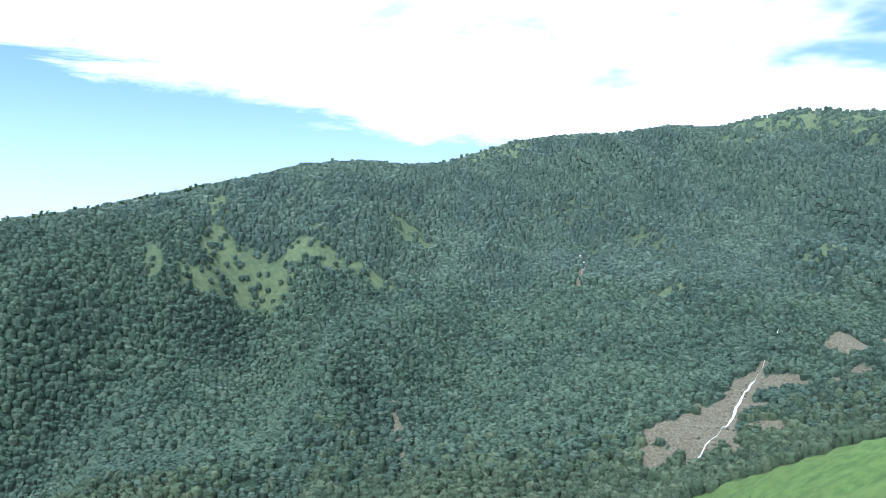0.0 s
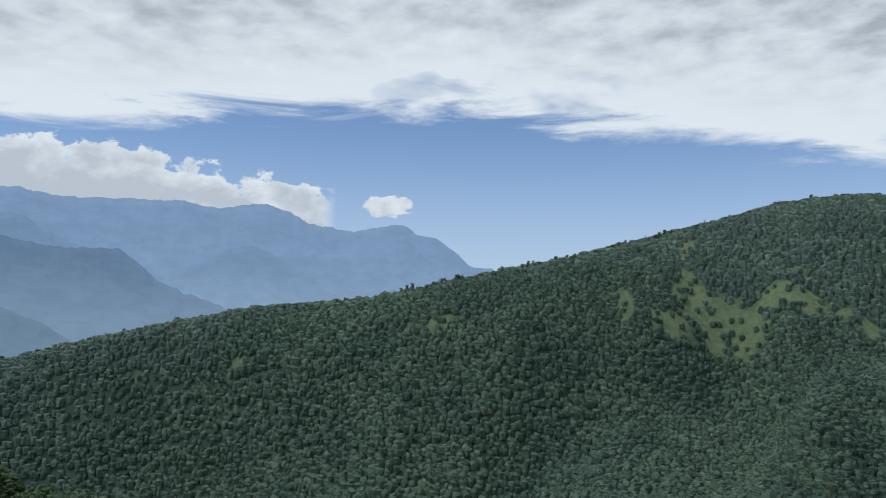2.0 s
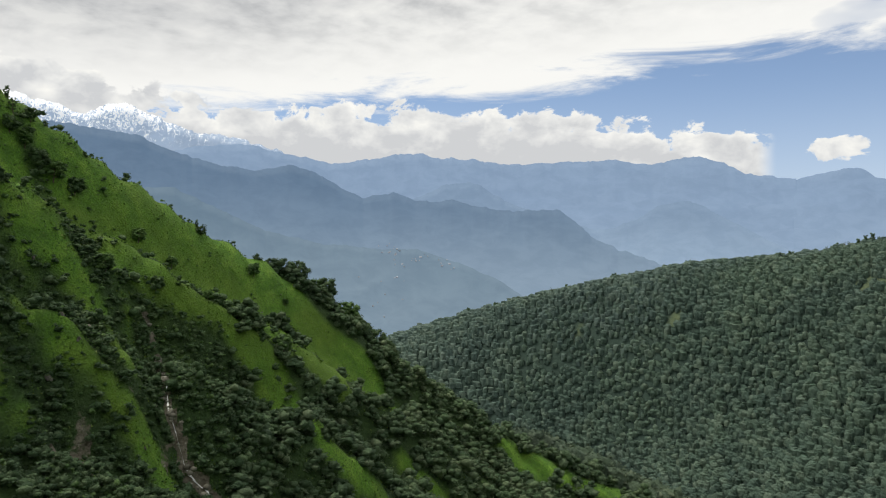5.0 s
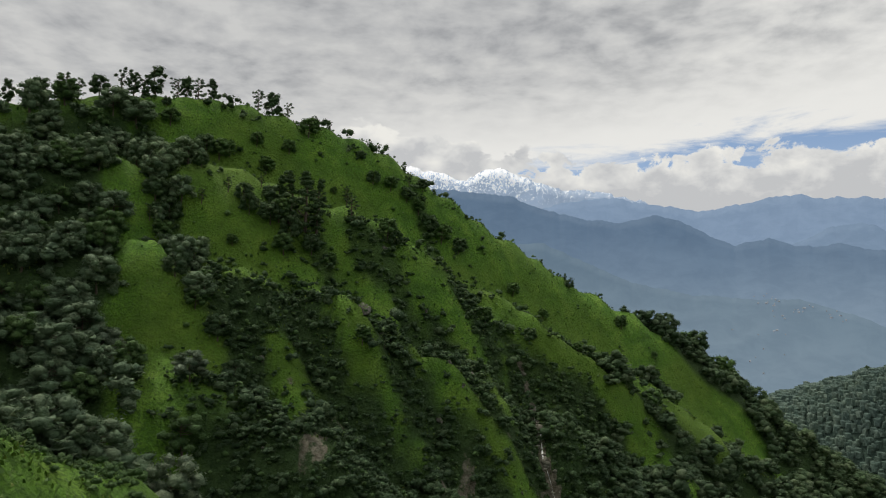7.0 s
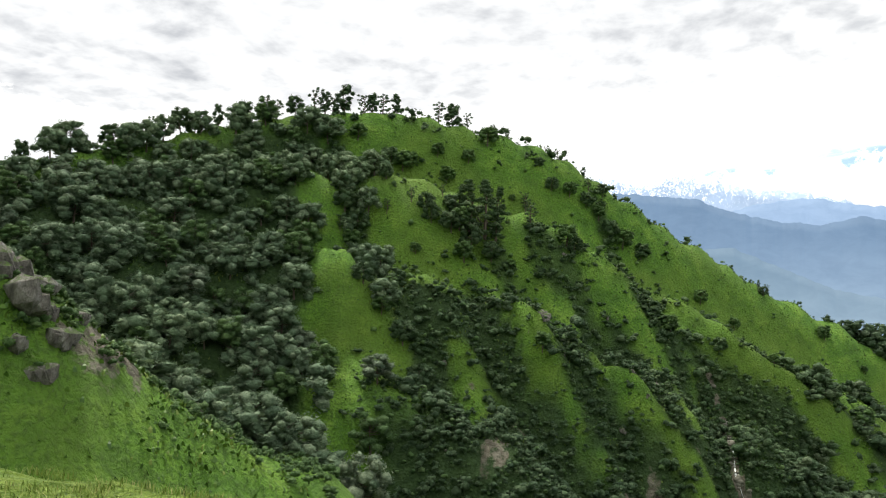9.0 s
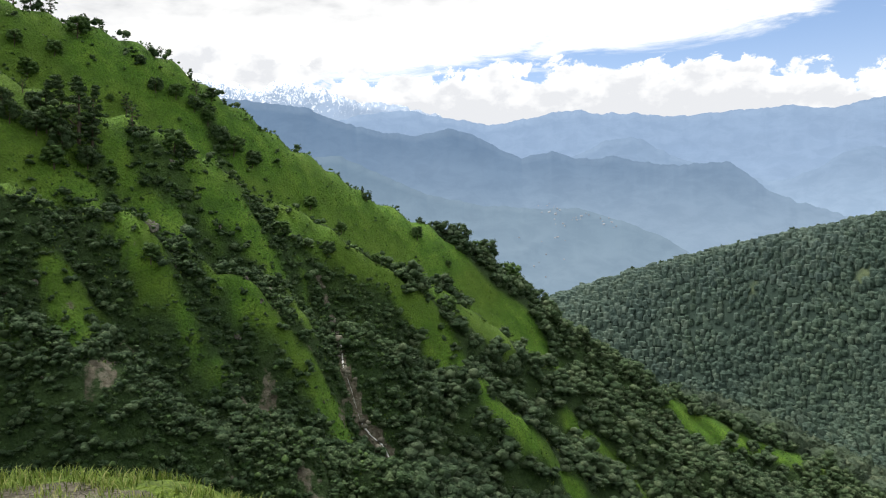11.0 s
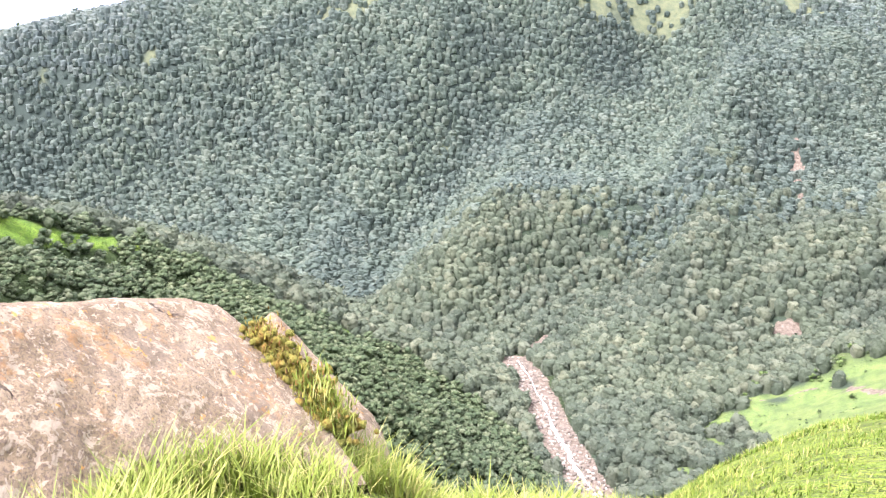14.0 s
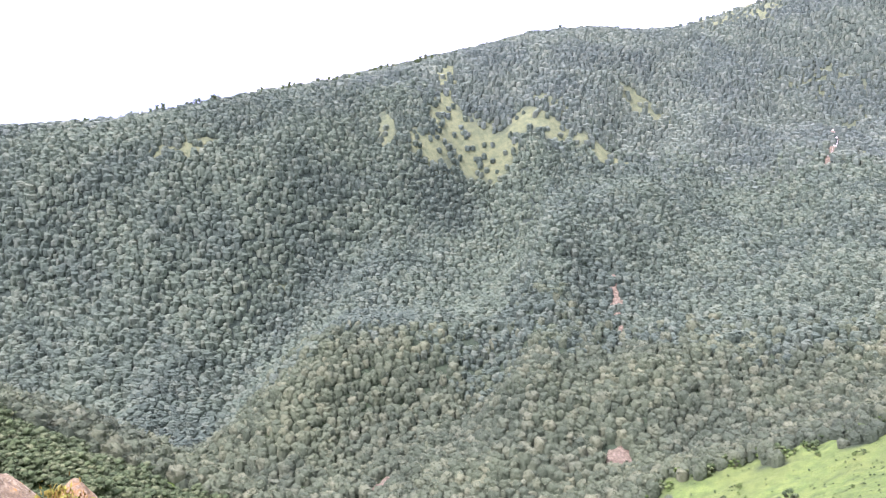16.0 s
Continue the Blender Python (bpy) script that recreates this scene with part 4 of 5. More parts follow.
def leafy_dome(seed):
    """A domed tree about one metre across: clumps under a close cover of leaf sprays."""
    g = np.random.default_rng(seed)
    a, q = np.arange(6) * 2.4, np.array([0.05, 0.24, 0.26, 0.24, 0.22, 0.28]) * g.uniform(0.8, 1.15, 6)
    cs = np.stack([q * np.cos(a), q * np.sin(a), np.array([0.78, 0.62, 0.5, 0.66, 0.36, 0.4]) + g.uniform(-0.07, 0.07, 6)], 1)
    return leaf_clumps(g, cs, g.uniform(0.19, 0.27, 6), 0.8, 110, 0.105)


def scatter(name, xy, size, shapes, mat, label, sink=0.2, smooth=True):
    """Many crowns in one object."""
    rng = np.random.default_rng(5)
    z = ground_height(xy[:, 0], xy[:, 1])
    pick = rng.integers(0, len(shapes), len(xy))
    V, F, k = [], [], 0
    for s, (v, f) in enumerate(shapes):
        m = pick == s
        if not m.any():
            continue
        p, h = xy[m], size[m]
        a = rng.uniform(0, 6.283, len(p))
        ca, sa = np.cos(a)[:, None], np.sin(a)[:, None]
        tall = h[:, None] * rng.uniform(0.7, 1.15, (len(p), 1))
        x = (v[None, :, 0] * ca - v[None, :, 1] * sa) * h[:, None] + p[:, :1]
        y = (v[None, :, 0] * sa + v[None, :, 1] * ca) * h[:, None] + p[:, 1:]
        zz = v[None, :, 2] * tall + z[m][:, None] - sink * h[:, None]
        V.append(np.stack([x, y, zz], -1).reshape(-1, 3))
        F.append((f[None] + (np.arange(len(p)) * len(v))[:, None, None]).reshape(-1, 3) + k)
        k += len(p) * len(v)
    me = mesh_from(name, np.concatenate(V), np.concatenate(F), smooth)
    me.materials.append(mat)
    return tagged(new(name, me), label, "forest", kind="stuff")


def forest_points(step, seed, near, far):
    """Jittered places where the forest stands, between two distances."""
    rng = np.random.default_rng(seed)
    gx, gy = np.meshgrid(np.arange(-1350, 1000, step), np.arange(40, 1850, step))
    x = gx.ravel() + rng.uniform(-0.48, 0.48, gx.size) * step
    y = gy.ravel() + rng.uniform(-0.48, 0.48, gx.size) * step
    r, a = np.hypot(x, y), azimuth(x, y)
    back = np.interp(a, [-90, -60, -31, -9, 0, 8, 30], [1400, 1200, 1005, 1305, 1530, 1680, 1720])
    mixed = r + 60 * fbm(x / 110, y / 110, 19, 2) * (r > 420) + rng.uniform(-45, 45, len(r)) * (r > 420)
    ok = (a > -74) & (a < 33) & (mixed > near) & (mixed < far) & (r < back) & ~(inside_spur(x, y))
    ok &= ~((a < -60) & (r < 560)) & ~((a < -30) & (r < 400))
    x, y = x[ok], y[ok]
    ok = (rng.uniform(0, 1, len(x)) < 0.17 * (far > 640) + sstep(wood(x, y) + 0.2 * vnoise(x / 13, y / 13, 44), 0.2, 0.6)) & (bare(x, y) < 0.35)
    return np.stack([x[ok], y[ok]], 1)


def build_forest():
    rng = np.random.default_rng(12)
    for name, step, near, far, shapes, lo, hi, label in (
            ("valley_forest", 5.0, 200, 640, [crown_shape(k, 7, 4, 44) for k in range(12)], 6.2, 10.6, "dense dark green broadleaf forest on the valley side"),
            ("slope_forest", 4.5, 640, 1000, [crown_shape(20 + k, 6, 3, 3) for k in range(14)], 5.4, 9.4, "dense broadleaf forest on the mountain slope, blued as if by haze"),
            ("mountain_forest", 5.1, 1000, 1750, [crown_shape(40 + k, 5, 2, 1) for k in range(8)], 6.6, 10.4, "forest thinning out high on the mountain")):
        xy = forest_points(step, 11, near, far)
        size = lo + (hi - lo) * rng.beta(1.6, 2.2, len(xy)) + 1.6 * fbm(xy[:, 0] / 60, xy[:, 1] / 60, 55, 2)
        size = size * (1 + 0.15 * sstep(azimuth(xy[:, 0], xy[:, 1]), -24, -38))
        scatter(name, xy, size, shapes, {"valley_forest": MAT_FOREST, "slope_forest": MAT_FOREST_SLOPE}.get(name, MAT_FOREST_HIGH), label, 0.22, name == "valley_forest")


build_forest()


# ---- building blocks for things ----
def part(name, bm, mat, parent, label=""):
    """Links a bmesh as one mesh object under a thing or part."""
    me = bpy.data.meshes.new(name)
    bm.to_mesh(me)
    bm.free()
    me.materials.append(mat)
    ob = new(name, me)
    ob.parent = parent
    return tagged(ob, label)


def part_mesh(name, me, mat, parent, label=""):
    me.materials.append(mat)
    ob = new(name, me)
    ob.parent = parent
    return tagged(ob, label)


def tube(bm, path, radii, sides=6):
    """A bent tapered limb through the points."""
    rings = []
    for k, (p, r) in enumerate(zip(path, radii)):
        d = (path[min(k + 1, len(path) - 1)] - path[max(k - 1, 0)]).normalized()
        u = d.orthogonal().normalized()
        v = d.cross(u)
        rings.append([bm.verts.new(p + (u * math.cos(a) + v * math.sin(a)) * r) for a in (6.2832 * i / sides for i in range(sides))])
    for a, b in zip(rings[:-1], rings[1:]):
        for i in range(sides):
            bm.faces.new((a[i], a[(i + 1) % sides], b[(i + 1) % sides], b[i]))
    bm.faces.new(rings[-1])


def blade_field(feet, tall, wide, g, bend=0.55):
    """Curved tapering blades that stand on the given feet."""
    n = len(feet)
    a = g.uniform(0, 6.2832, n)
    lean = np.stack([np.cos(a), np.sin(a), np.zeros(n)], 1) * (g.uniform(0.15, 1.0, n) * bend * tall)[:, None]
    side = np.stack([-np.sin(a), np.cos(a), np.zeros(n)], 1) * wide * g.uniform(0.6, 1.3, n)[:, None]
    up = np.stack([np.zeros(n), np.zeros(n), tall], 1)
    p0, p1, p2 = feet, feet + up * 0.55 + lean * 0.3, feet + up * 0.92 + lean
    V = np.stack([p0 - side, p0 + side, p1 - side * 0.8, p1 + side * 0.8, p2], 1).reshape(-1, 3)
    k = np.arange(n)[:, None, None] * 5
    F = np.array([[0, 1, 3], [0, 3, 2], [2, 3, 4]])[None] + k
    return V, F.reshape(-1, 3)


def make_tree(name, seed, tall, wide, kind, mat, label, category="tree"):
    """A tree on an Empty at its foot: a bent tapered trunk with limbs, and a crown of clumps. tall and wide in metres."""
    rng = np.random.default_rng(seed)
    root = tagged(new(name), label, category)
    if kind == "dome":
        n, low, flat = 22, 0.28, 0.72
    elif kind == "tall":
        n, low, flat = 22, 0.16, 0.85
    elif kind == "cone":
        n, low, flat = 24, 0.12, 0.55
    elif kind == "thin":
        n, low, flat = 20, 0.28, 0.75
    else:
        n, low, flat = 9, 0.02, 0.75
    cs, ss = [], []
    for i in range(n):
        t = (i + 0.5) / n
        h = low + (0.97 - low) * t
        if kind == "dome":
            span = math.sqrt(max(0.05, 1 - ((h - 0.45) / 0.60) ** 2))
        elif kind == "cone":
            span = 1.05 - h
        elif kind == "tall":
            span = (0.62 + 0.22 * math.sin(h * 11 + seed)) * math.sqrt(max(0.08, 1 - ((h - 0.5) / 0.56) ** 2)) * 1.25
        elif kind == "thin":
            span = 0.55 + 0.4 * math.sin(h * 7 + seed) ** 2
        else:
            span = math.sqrt(max(0.05, 1 - h * h))
        a = i * 2.4 + rng.uniform(-0.5, 0.5)
        q = span * wide / 2 * (0.35 + 0.55 * rng.uniform(0, 1) ** 0.6)
        cs.append((q * math.cos(a), q * math.sin(a), h * tall + rng.uniform(-0.04, 0.04) * tall))
        ss.append(wide * rng.uniform(0.11, 0.19) * {"thin": 0.62, "tall": 1.25, "dome": 1.15}.get(kind, 1.0))
    cs, ss = np.array(cs), np.array(ss)
    if kind != "bush":
        bm = bmesh.new()
        lean = Vector((rng.uniform(-0.1, 0.1) * tall, rng.uniform(-0.1, 0.1) * tall, 0))
        top = 0.72 * tall
        path = [Vector((0, 0, -0.06 * tall)), Vector((0, 0, 0.12 * tall)) + lean * 0.2, Vector((0, 0, 0.4 * tall)) + lean * 0.7, Vector((0, 0, top)) + lean * 0.8]
        tube(bm, path, [0.035 * tall, 0.027 * tall, 0.018 * tall, 0.006 * tall])
        for i in rng.choice(len(cs), len(cs) if kind == "thin" else 9, replace=False):
            c = Vector(cs[i])
            s = path[1].lerp(path[2], rng.uniform(0.3, 1.0)) if c.z < 0.45 * tall else path[2].lerp(path[3], min(1, (c.z / tall - 0.4) / 0.45))
            mid = s.lerp(c, 0.5) + Vector((0, 0, -0.03 * tall))
            tube(bm, [s, mid, c], [0.013 * tall, 0.009 * tall, 0.003 * tall], 4)
        part("trunk", bm, MAT_BARK, root, "grey-brown bark")
    else:
        bm = bmesh.new()
        for i in range(4):
            c = Vector(cs[i * 3 % len(cs)])
            tube(bm, [Vector((0, 0, -0.1 * tall)), c * 0.5, c], [0.03 * tall, 0.02 * tall, 0.006 * tall], 4)
        part("stem", bm, MAT_BARK, root)
    v, f = leaf_clumps(rng, cs, ss * 0.88, flat, {"bush": 420, "thin": 500}.get(kind, 1500), 0.034 * wide + 0.05)
    part_mesh("crown", mesh_from("crown", v, f), mat, root)
    return root


class Grove:
    """Trees of a few shapes, each built once and then copied, all of one group."""

    def __init__(self, group, shapes, seed):
        self.group, self.shapes, self.made, self.rng = group, shapes, {}, np.random.default_rng(seed)

    def plant(self, x, y, tall, which=None):
        k = int(self.rng.integers(0, len(self.shapes))) if which is None else which
        s = tall / self.shapes[k][2]
        m = pose(x, y, drop(x, y, -0.05 * tall), 0, 0, self.rng.uniform(0, 360)) @ Matrix.Diagonal((s * self.rng.uniform(0.9, 1.15), s * self.rng.uniform(0.9, 1.15), s, 1))
        if k not in self.made:
            self.made[k] = make_tree(*self.shapes[k])
            tagged(self.made[k], group=self.group)
            self.made[k].matrix_basis = m
            self.made[k] = (self.made[k], m)
            return self.made[k][0]
        ob = copy_thing(self.made[k][0], Matrix())
        ob.matrix_basis = m
        return ob


def listed(text):
    return [tuple(map(float, w.split(","))) for w in text.split()]


# ---- trees on the grassy spur: azimuth, distance, height ----
DOME = "domed dark green rhododendron tree on the hillside"
crest_grove = Grove("trees along the spur's crest", [
    ("ridge_tree", 101, 8.0, 6.5, "dome", MAT_TREE, "dark wind-shaped broadleaf tree on the grassy crest"),
    ("ridge_tree", 102, 8.5, 4.2, "tall", MAT_TREE, "tall ragged dark tree on the grassy crest"),
    ("ridge_tree", 103, 7.0, 4.5, "thin", MAT_TREE, "thin open-branched tree on the grassy crest"),
    ("ridge_tree", 104, 8.0, 5.5, "tall", MAT_TREE, "tall dark broadleaf tree on the grassy crest")], 3)
for k, (a, r, h) in enumerate(listed(
        "-133.7,217,6.0 -131.4,223,6 -130,226,6 -128.3,230,8.1 -126.9,233,6.8 -125.8,235,7.5 -123.9,238,8.3 -123,239,7.3 -121.4,241,8.0 -119.5,244,7.4 -118.1,245,8.5 -117.3,246,7.5 -116,247,7.1 "
        "-114.4,248,9.7 -113.3,249,9.0 -112.3,250,10.5 -111,252,7.6 -109.5,253,8.4 -108.5,254,7.7 -105.3,257,8.2 -104.2,259,8.2 -103.1,261,6.7 -101.2,263,4.5 -100.1,265,3.5") +
        listed("-97.2,270,4.4 -96.4,271,4.4 -94.1,268,5.2 -93.1,271,4.8 -94.5,271,3.8 -82.1,303,4.0 -82.6,302,3.2 -113.8,247,7.5 -112.9,247,6.0 -110.3,250,6.4")):
    p = polar(a, 0, r)
    crest_grove.plant(p[0], p[1], h, 2 if k in (21, 24, 25, 26) else None)

face_grove = Grove("scattered trees on the grassy slope", [
    ("slope_tree", 111, 6.0, 6.2, "dome", MAT_TREE, DOME),
    ("slope_tree", 112, 6.0, 5.2, "dome", MAT_TREE_FRESH, "rounded mid-green tree on the grassy slope"),
    ("slope_tree", 113, 9.0, 4.4, "cone", MAT_TREE, "tall dark conifer on the grassy slope"),
    ("slope_tree", 114, 6.0, 3.8, "thin", MAT_TREE, "small open-branched tree on the grassy slope")], 4)
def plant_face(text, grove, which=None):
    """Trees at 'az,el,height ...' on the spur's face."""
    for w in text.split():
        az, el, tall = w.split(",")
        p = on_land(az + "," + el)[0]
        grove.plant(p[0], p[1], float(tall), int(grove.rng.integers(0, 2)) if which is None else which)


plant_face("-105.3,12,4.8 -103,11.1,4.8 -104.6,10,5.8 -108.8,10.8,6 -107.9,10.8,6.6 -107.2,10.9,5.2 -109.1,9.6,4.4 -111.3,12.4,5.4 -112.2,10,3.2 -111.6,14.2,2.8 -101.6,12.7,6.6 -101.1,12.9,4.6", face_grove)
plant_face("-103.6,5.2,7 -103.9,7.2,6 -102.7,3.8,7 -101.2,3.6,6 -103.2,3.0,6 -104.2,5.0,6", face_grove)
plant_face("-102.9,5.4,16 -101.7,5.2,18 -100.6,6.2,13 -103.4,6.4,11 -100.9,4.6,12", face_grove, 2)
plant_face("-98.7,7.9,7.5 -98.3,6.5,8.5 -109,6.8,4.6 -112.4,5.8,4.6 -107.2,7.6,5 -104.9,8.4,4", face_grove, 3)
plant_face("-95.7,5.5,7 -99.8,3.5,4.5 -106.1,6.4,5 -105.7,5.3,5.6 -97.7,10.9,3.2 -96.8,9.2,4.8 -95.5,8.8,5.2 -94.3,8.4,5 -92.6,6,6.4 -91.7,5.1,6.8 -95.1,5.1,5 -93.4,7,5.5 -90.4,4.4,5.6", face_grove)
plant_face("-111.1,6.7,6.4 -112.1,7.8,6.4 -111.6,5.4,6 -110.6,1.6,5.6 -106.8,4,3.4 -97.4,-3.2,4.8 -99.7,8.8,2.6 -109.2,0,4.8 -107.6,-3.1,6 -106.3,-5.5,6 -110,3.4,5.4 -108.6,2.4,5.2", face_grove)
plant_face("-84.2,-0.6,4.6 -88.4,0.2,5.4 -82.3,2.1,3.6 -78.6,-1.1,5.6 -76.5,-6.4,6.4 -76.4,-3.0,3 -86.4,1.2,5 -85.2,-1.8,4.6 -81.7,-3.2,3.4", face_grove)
for a, r, h in listed("-76.7,326,8.6 -75.5,330,9.5 -74.8,334,9 -74.4,336,10.3 -73.6,338,11.3 -72.8,341,10.4 -71.8,343,11.5 -70.7,346,10.1 -69.9,348,11 -77.4,323,5 -74.0,333,8 -72.2,338,9"):
    p = polar(a, 0, r)
    face_grove.plant(p[0], p[1], h, int(face_grove.rng.integers(0, 2)))

# the wood on the shaded left flank of the spur
wood_grove = Grove("wood on the spur's shaded flank", [
    ("wood_tree", 121, 7.5, 7.6, "dome", MAT_WOOD, "dense domed dark green rhododendron in the hillside wood"),
    ("wood_tree", 122, 7.0, 7.8, "dome", MAT_WOOD, "dense domed dark green rhododendron in the hillside wood"),
    ("wood_tree", 123, 8.0, 7.0, "dome", MAT_TREE_FRESH, "rounded mid-green tree in the hillside wood"),
    ("wood_tree", 124, 7.0, 6.6, "dome", MAT_TREE_PALE, "pale grey-green tree in the hillside wood"),
    ("wood_tree", 125, 9.0, 7.0, "tall", MAT_WOOD, "tall dark tree in the hillside wood")], 5)
rng = np.random.default_rng(77)
placed = []
a, r, luck = rng.uniform(-137, -109, 9000), np.sqrt(rng.uniform(112 ** 2, 240 ** 2, 9000)), rng.uniform(0, 1, 9000)
x, y = r * np.sin(np.radians(a)), r * np.cos(np.radians(a))
ok = inside_spur(x, y) & ~((r < 118) & (a < -116)) & (luck < spur_cover(x, y) * np.where(a < -113, 1.0, 0.25))
for p in np.stack([x[ok], y[ok]], 1):
    if len(placed) < 290 and not any((p[0] - q[0]) ** 2 + (p[1] - q[1]) ** 2 < 5.0 ** 2 for q in placed):
        placed.append(p)
for p in placed:
    wood_grove.plant(p[0], p[1], rng.uniform(6.0, 9.5), int(rng.choice(5, p=[0.36, 0.32, 0.16, 0.06, 0.10])))


# bushes and low trees in the gullies, thick towards the lower end of the spur
def bush_points(step, seed, left=False, more=0.0):
    g = np.random.default_rng(seed)
    gx, gy = np.meshgrid(np.arange(-330, -60, step), np.arange(-170, 400, step))
    x = gx.ravel() + g.uniform(-0.5, 0.5, gx.size) * step
    y = gy.ravel() + g.uniform(-0.5, 0.5, gx.size) * step
    az = azimuth(x, y)
    ok = inside_spur(x, y) & (np.hypot(x, y) > np.interp(az, [-112, -100, -80, -60, -40], [112, 125, 130, 190, 280])) & ((az < -111) if left else (az > -113.5))
    x, y = x[ok], y[ok]
    ok = (g.uniform(0, 1, len(x)) < spur_cover(x, y) + more) & (bare(x, y) < 0.4)
    return np.stack([x[ok], y[ok]], 1)


def bush_shape(seed, n=3, sprays=44, small=1.1):
    g = np.random.default_rng(seed)
    cs = np.stack([g.uniform(-0.36, 0.36, n), g.uniform(-0.36, 0.36, n), g.uniform(0.15, 0.8, n)], 1)
    return leaf_clumps(g, cs, g.uniform(0.20, 0.31, n) * small, 0.75, sprays, 0.125)


xy = bush_points(1.6, 31)
a = azimuth(xy[:, 0], xy[:, 1])
grow = np.random.default_rng(32)
size = 1.4 + 4.4 * grow.beta(1.1, 2.4, len(xy)) + 1.5 * sstep(a, -84, -78)
keep = ~((size > 4.2) & (grow.uniform(0, 1, len(xy)) < 0.5)) & (a + 3 * grow.uniform(-1, 1, len(xy)) < -76)
scatter("spur_thicket", xy[keep], size[keep], [bush_shape(200 + k, 3, 52, 0.95) for k in range(7)], MAT_TREE, "dark green bushes and low trees in the gullies of the grassy spur", 0.06)
xy = bush_points(4.2, 38)
a = azimuth(xy[:, 0], xy[:, 1])
xy = xy[a > -80]
scatter("spur_wood", xy, 4.2 + 5.6 * grow.beta(1.5, 1.9, len(xy)), [leafy_dome(80 + k) for k in range(10)], MAT_SPUR_WOOD, "domed dark green trees crowding the spur's lower end", 0.12)
xy = bush_points(1.3, 33, False, 0.04)
xy = xy[azimuth(xy[:, 0], xy[:, 1]) < -78]
scatter("spur_scrub", xy, 0.6 + 1.9 * np.random.default_rng(34).beta(1.3, 3, len(xy)), [bush_shape(220 + k, 1, 7, 1.4) for k in range(6)], MAT_TREE_FRESH, "small mid-green scrub on the grassy spur", 0.0)
xy = bush_points(3.7, 35, True)
scatter("flank_wood", xy, np.random.default_rng(36).uniform(4.0, 7.4, len(xy)), [bush_shape(260 + k, 6, 170, 0.95) for k in range(7)], MAT_WOOD, "close-grown dark green wood on the spur's flank", 0.1)

# tussocks that roughen the steep grass
g = np.random.default_rng(37)
az = g.uniform(-135, -50, 110000)
r = g.uniform(60, 385, 110000)
x, y = r * np.sin(np.radians(az)), r * np.cos(np.radians(az))
ok = ((inside_spur(x, y) & (r > 165)) | ((az < -114) & (r < 118))) & (g.uniform(0, 1, len(x)) < 0.15 + 0.85 * sstep(fbm(x / 6, y / 6, 38, 2), -0.1, 0.4))
x, y = x[ok], y[ok]
v, f = blade_field(np.stack([x, y, ground_height(x, y) - 0.05], 1), g.uniform(0.3, 0.8, len(x)), 0.22, g, 1.0)
me = mesh_from("tussocks", v, f, False)
me.materials.append(MAT_TUSSOCK)
tagged(new("tussocks", me), "rough green tussocks on the steep hillside", "grass", kind="stuff")

# lower flank of the spur and the rib beside the camera
g = np.random.default_rng(41)
a, r = g.uniform(-136, -112, 1500), g.uniform(60, 118, 1500)
x, y = r * np.sin(np.radians(a)), r * np.cos(np.radians(a))
d = near_line(x, y, CREST_LEFT_RIB)[0]
ok = (g.uniform(0, 1, 1500) < 0.9 * sstep(d, 16, 3)) | ((r > 97) & (d < 20) & (g.uniform(0, 1, 1500) < 0.6))
xy = np.stack([x[ok], y[ok]], 1)
scatter("rib_scrub", xy, g.uniform(0.6, 2.2, len(xy)), [bush_shape(240 + k, 2, 30) for k in range(5)], MAT_TREE_FRESH, "low green scrub on the rocky rib", 0.15)


# bushes on the meadow
meadow_grove = Grove("bushes on the meadow", [
    ("bush", 131, 2.4, 3.6, "bush", MAT_TREE, "low dark green bush on the meadow"),
    ("bush", 132, 2.2, 3.0, "bush", MAT_TREE_FRESH, "low mid-green bush on the meadow")], 6)
g = np.random.default_rng(51)
n = 0
while n < 110:
    a, r = g.uniform(-8, 16), g.uniform(300, 428)
    p = polar(a, 0, r)
    if wood(p[:1], p[1:2])[0] < 0.3 and bare(p[:1], p[1:2])[0] < 0.2:
        meadow_grove.plant(p[0], p[1], 0.7 + 2.2 * g.uniform(0, 1) ** 2)
        n += 1


x, y = [q for q in (polar(g.uniform(-9, 22), 0, 1)[:2] for _ in range(2200))], g.uniform(270, 430, 2200)
xy = np.array(x) * y[:, None]
xy = xy[(fbm(xy[:, 0] / 16, xy[:, 1] / 16, 53, 3) + g.uniform(-0.3, 0.3, len(xy)) > 0.05) & (wood(xy[:, 0], xy[:, 1]) < 0.3)]
scatter("meadow_scrub", xy, g.uniform(0.35, 1.5, len(xy)), [bush_shape(340 + k, 1, 8, 1.4) for k in range(4)], MAT_TREE, "low dark scrub dotted over the meadow", 0.15)
# a hedge of bushes along the brook above the meadow, and one dark bush by the path
for a in np.arange(-6, 16, 0.55):
    r = np.interp(a, [-6, 3, 10, 16], [400, 429, 434, 436]) + g.uniform(-7, 5)
    p = polar(a, 0, r)
    meadow_grove.plant(p[0], p[1], g.uniform(2.5, 6.0))
meadow_grove.plant(*polar(9.3, 0, 367)[:2], 6.5, 0)


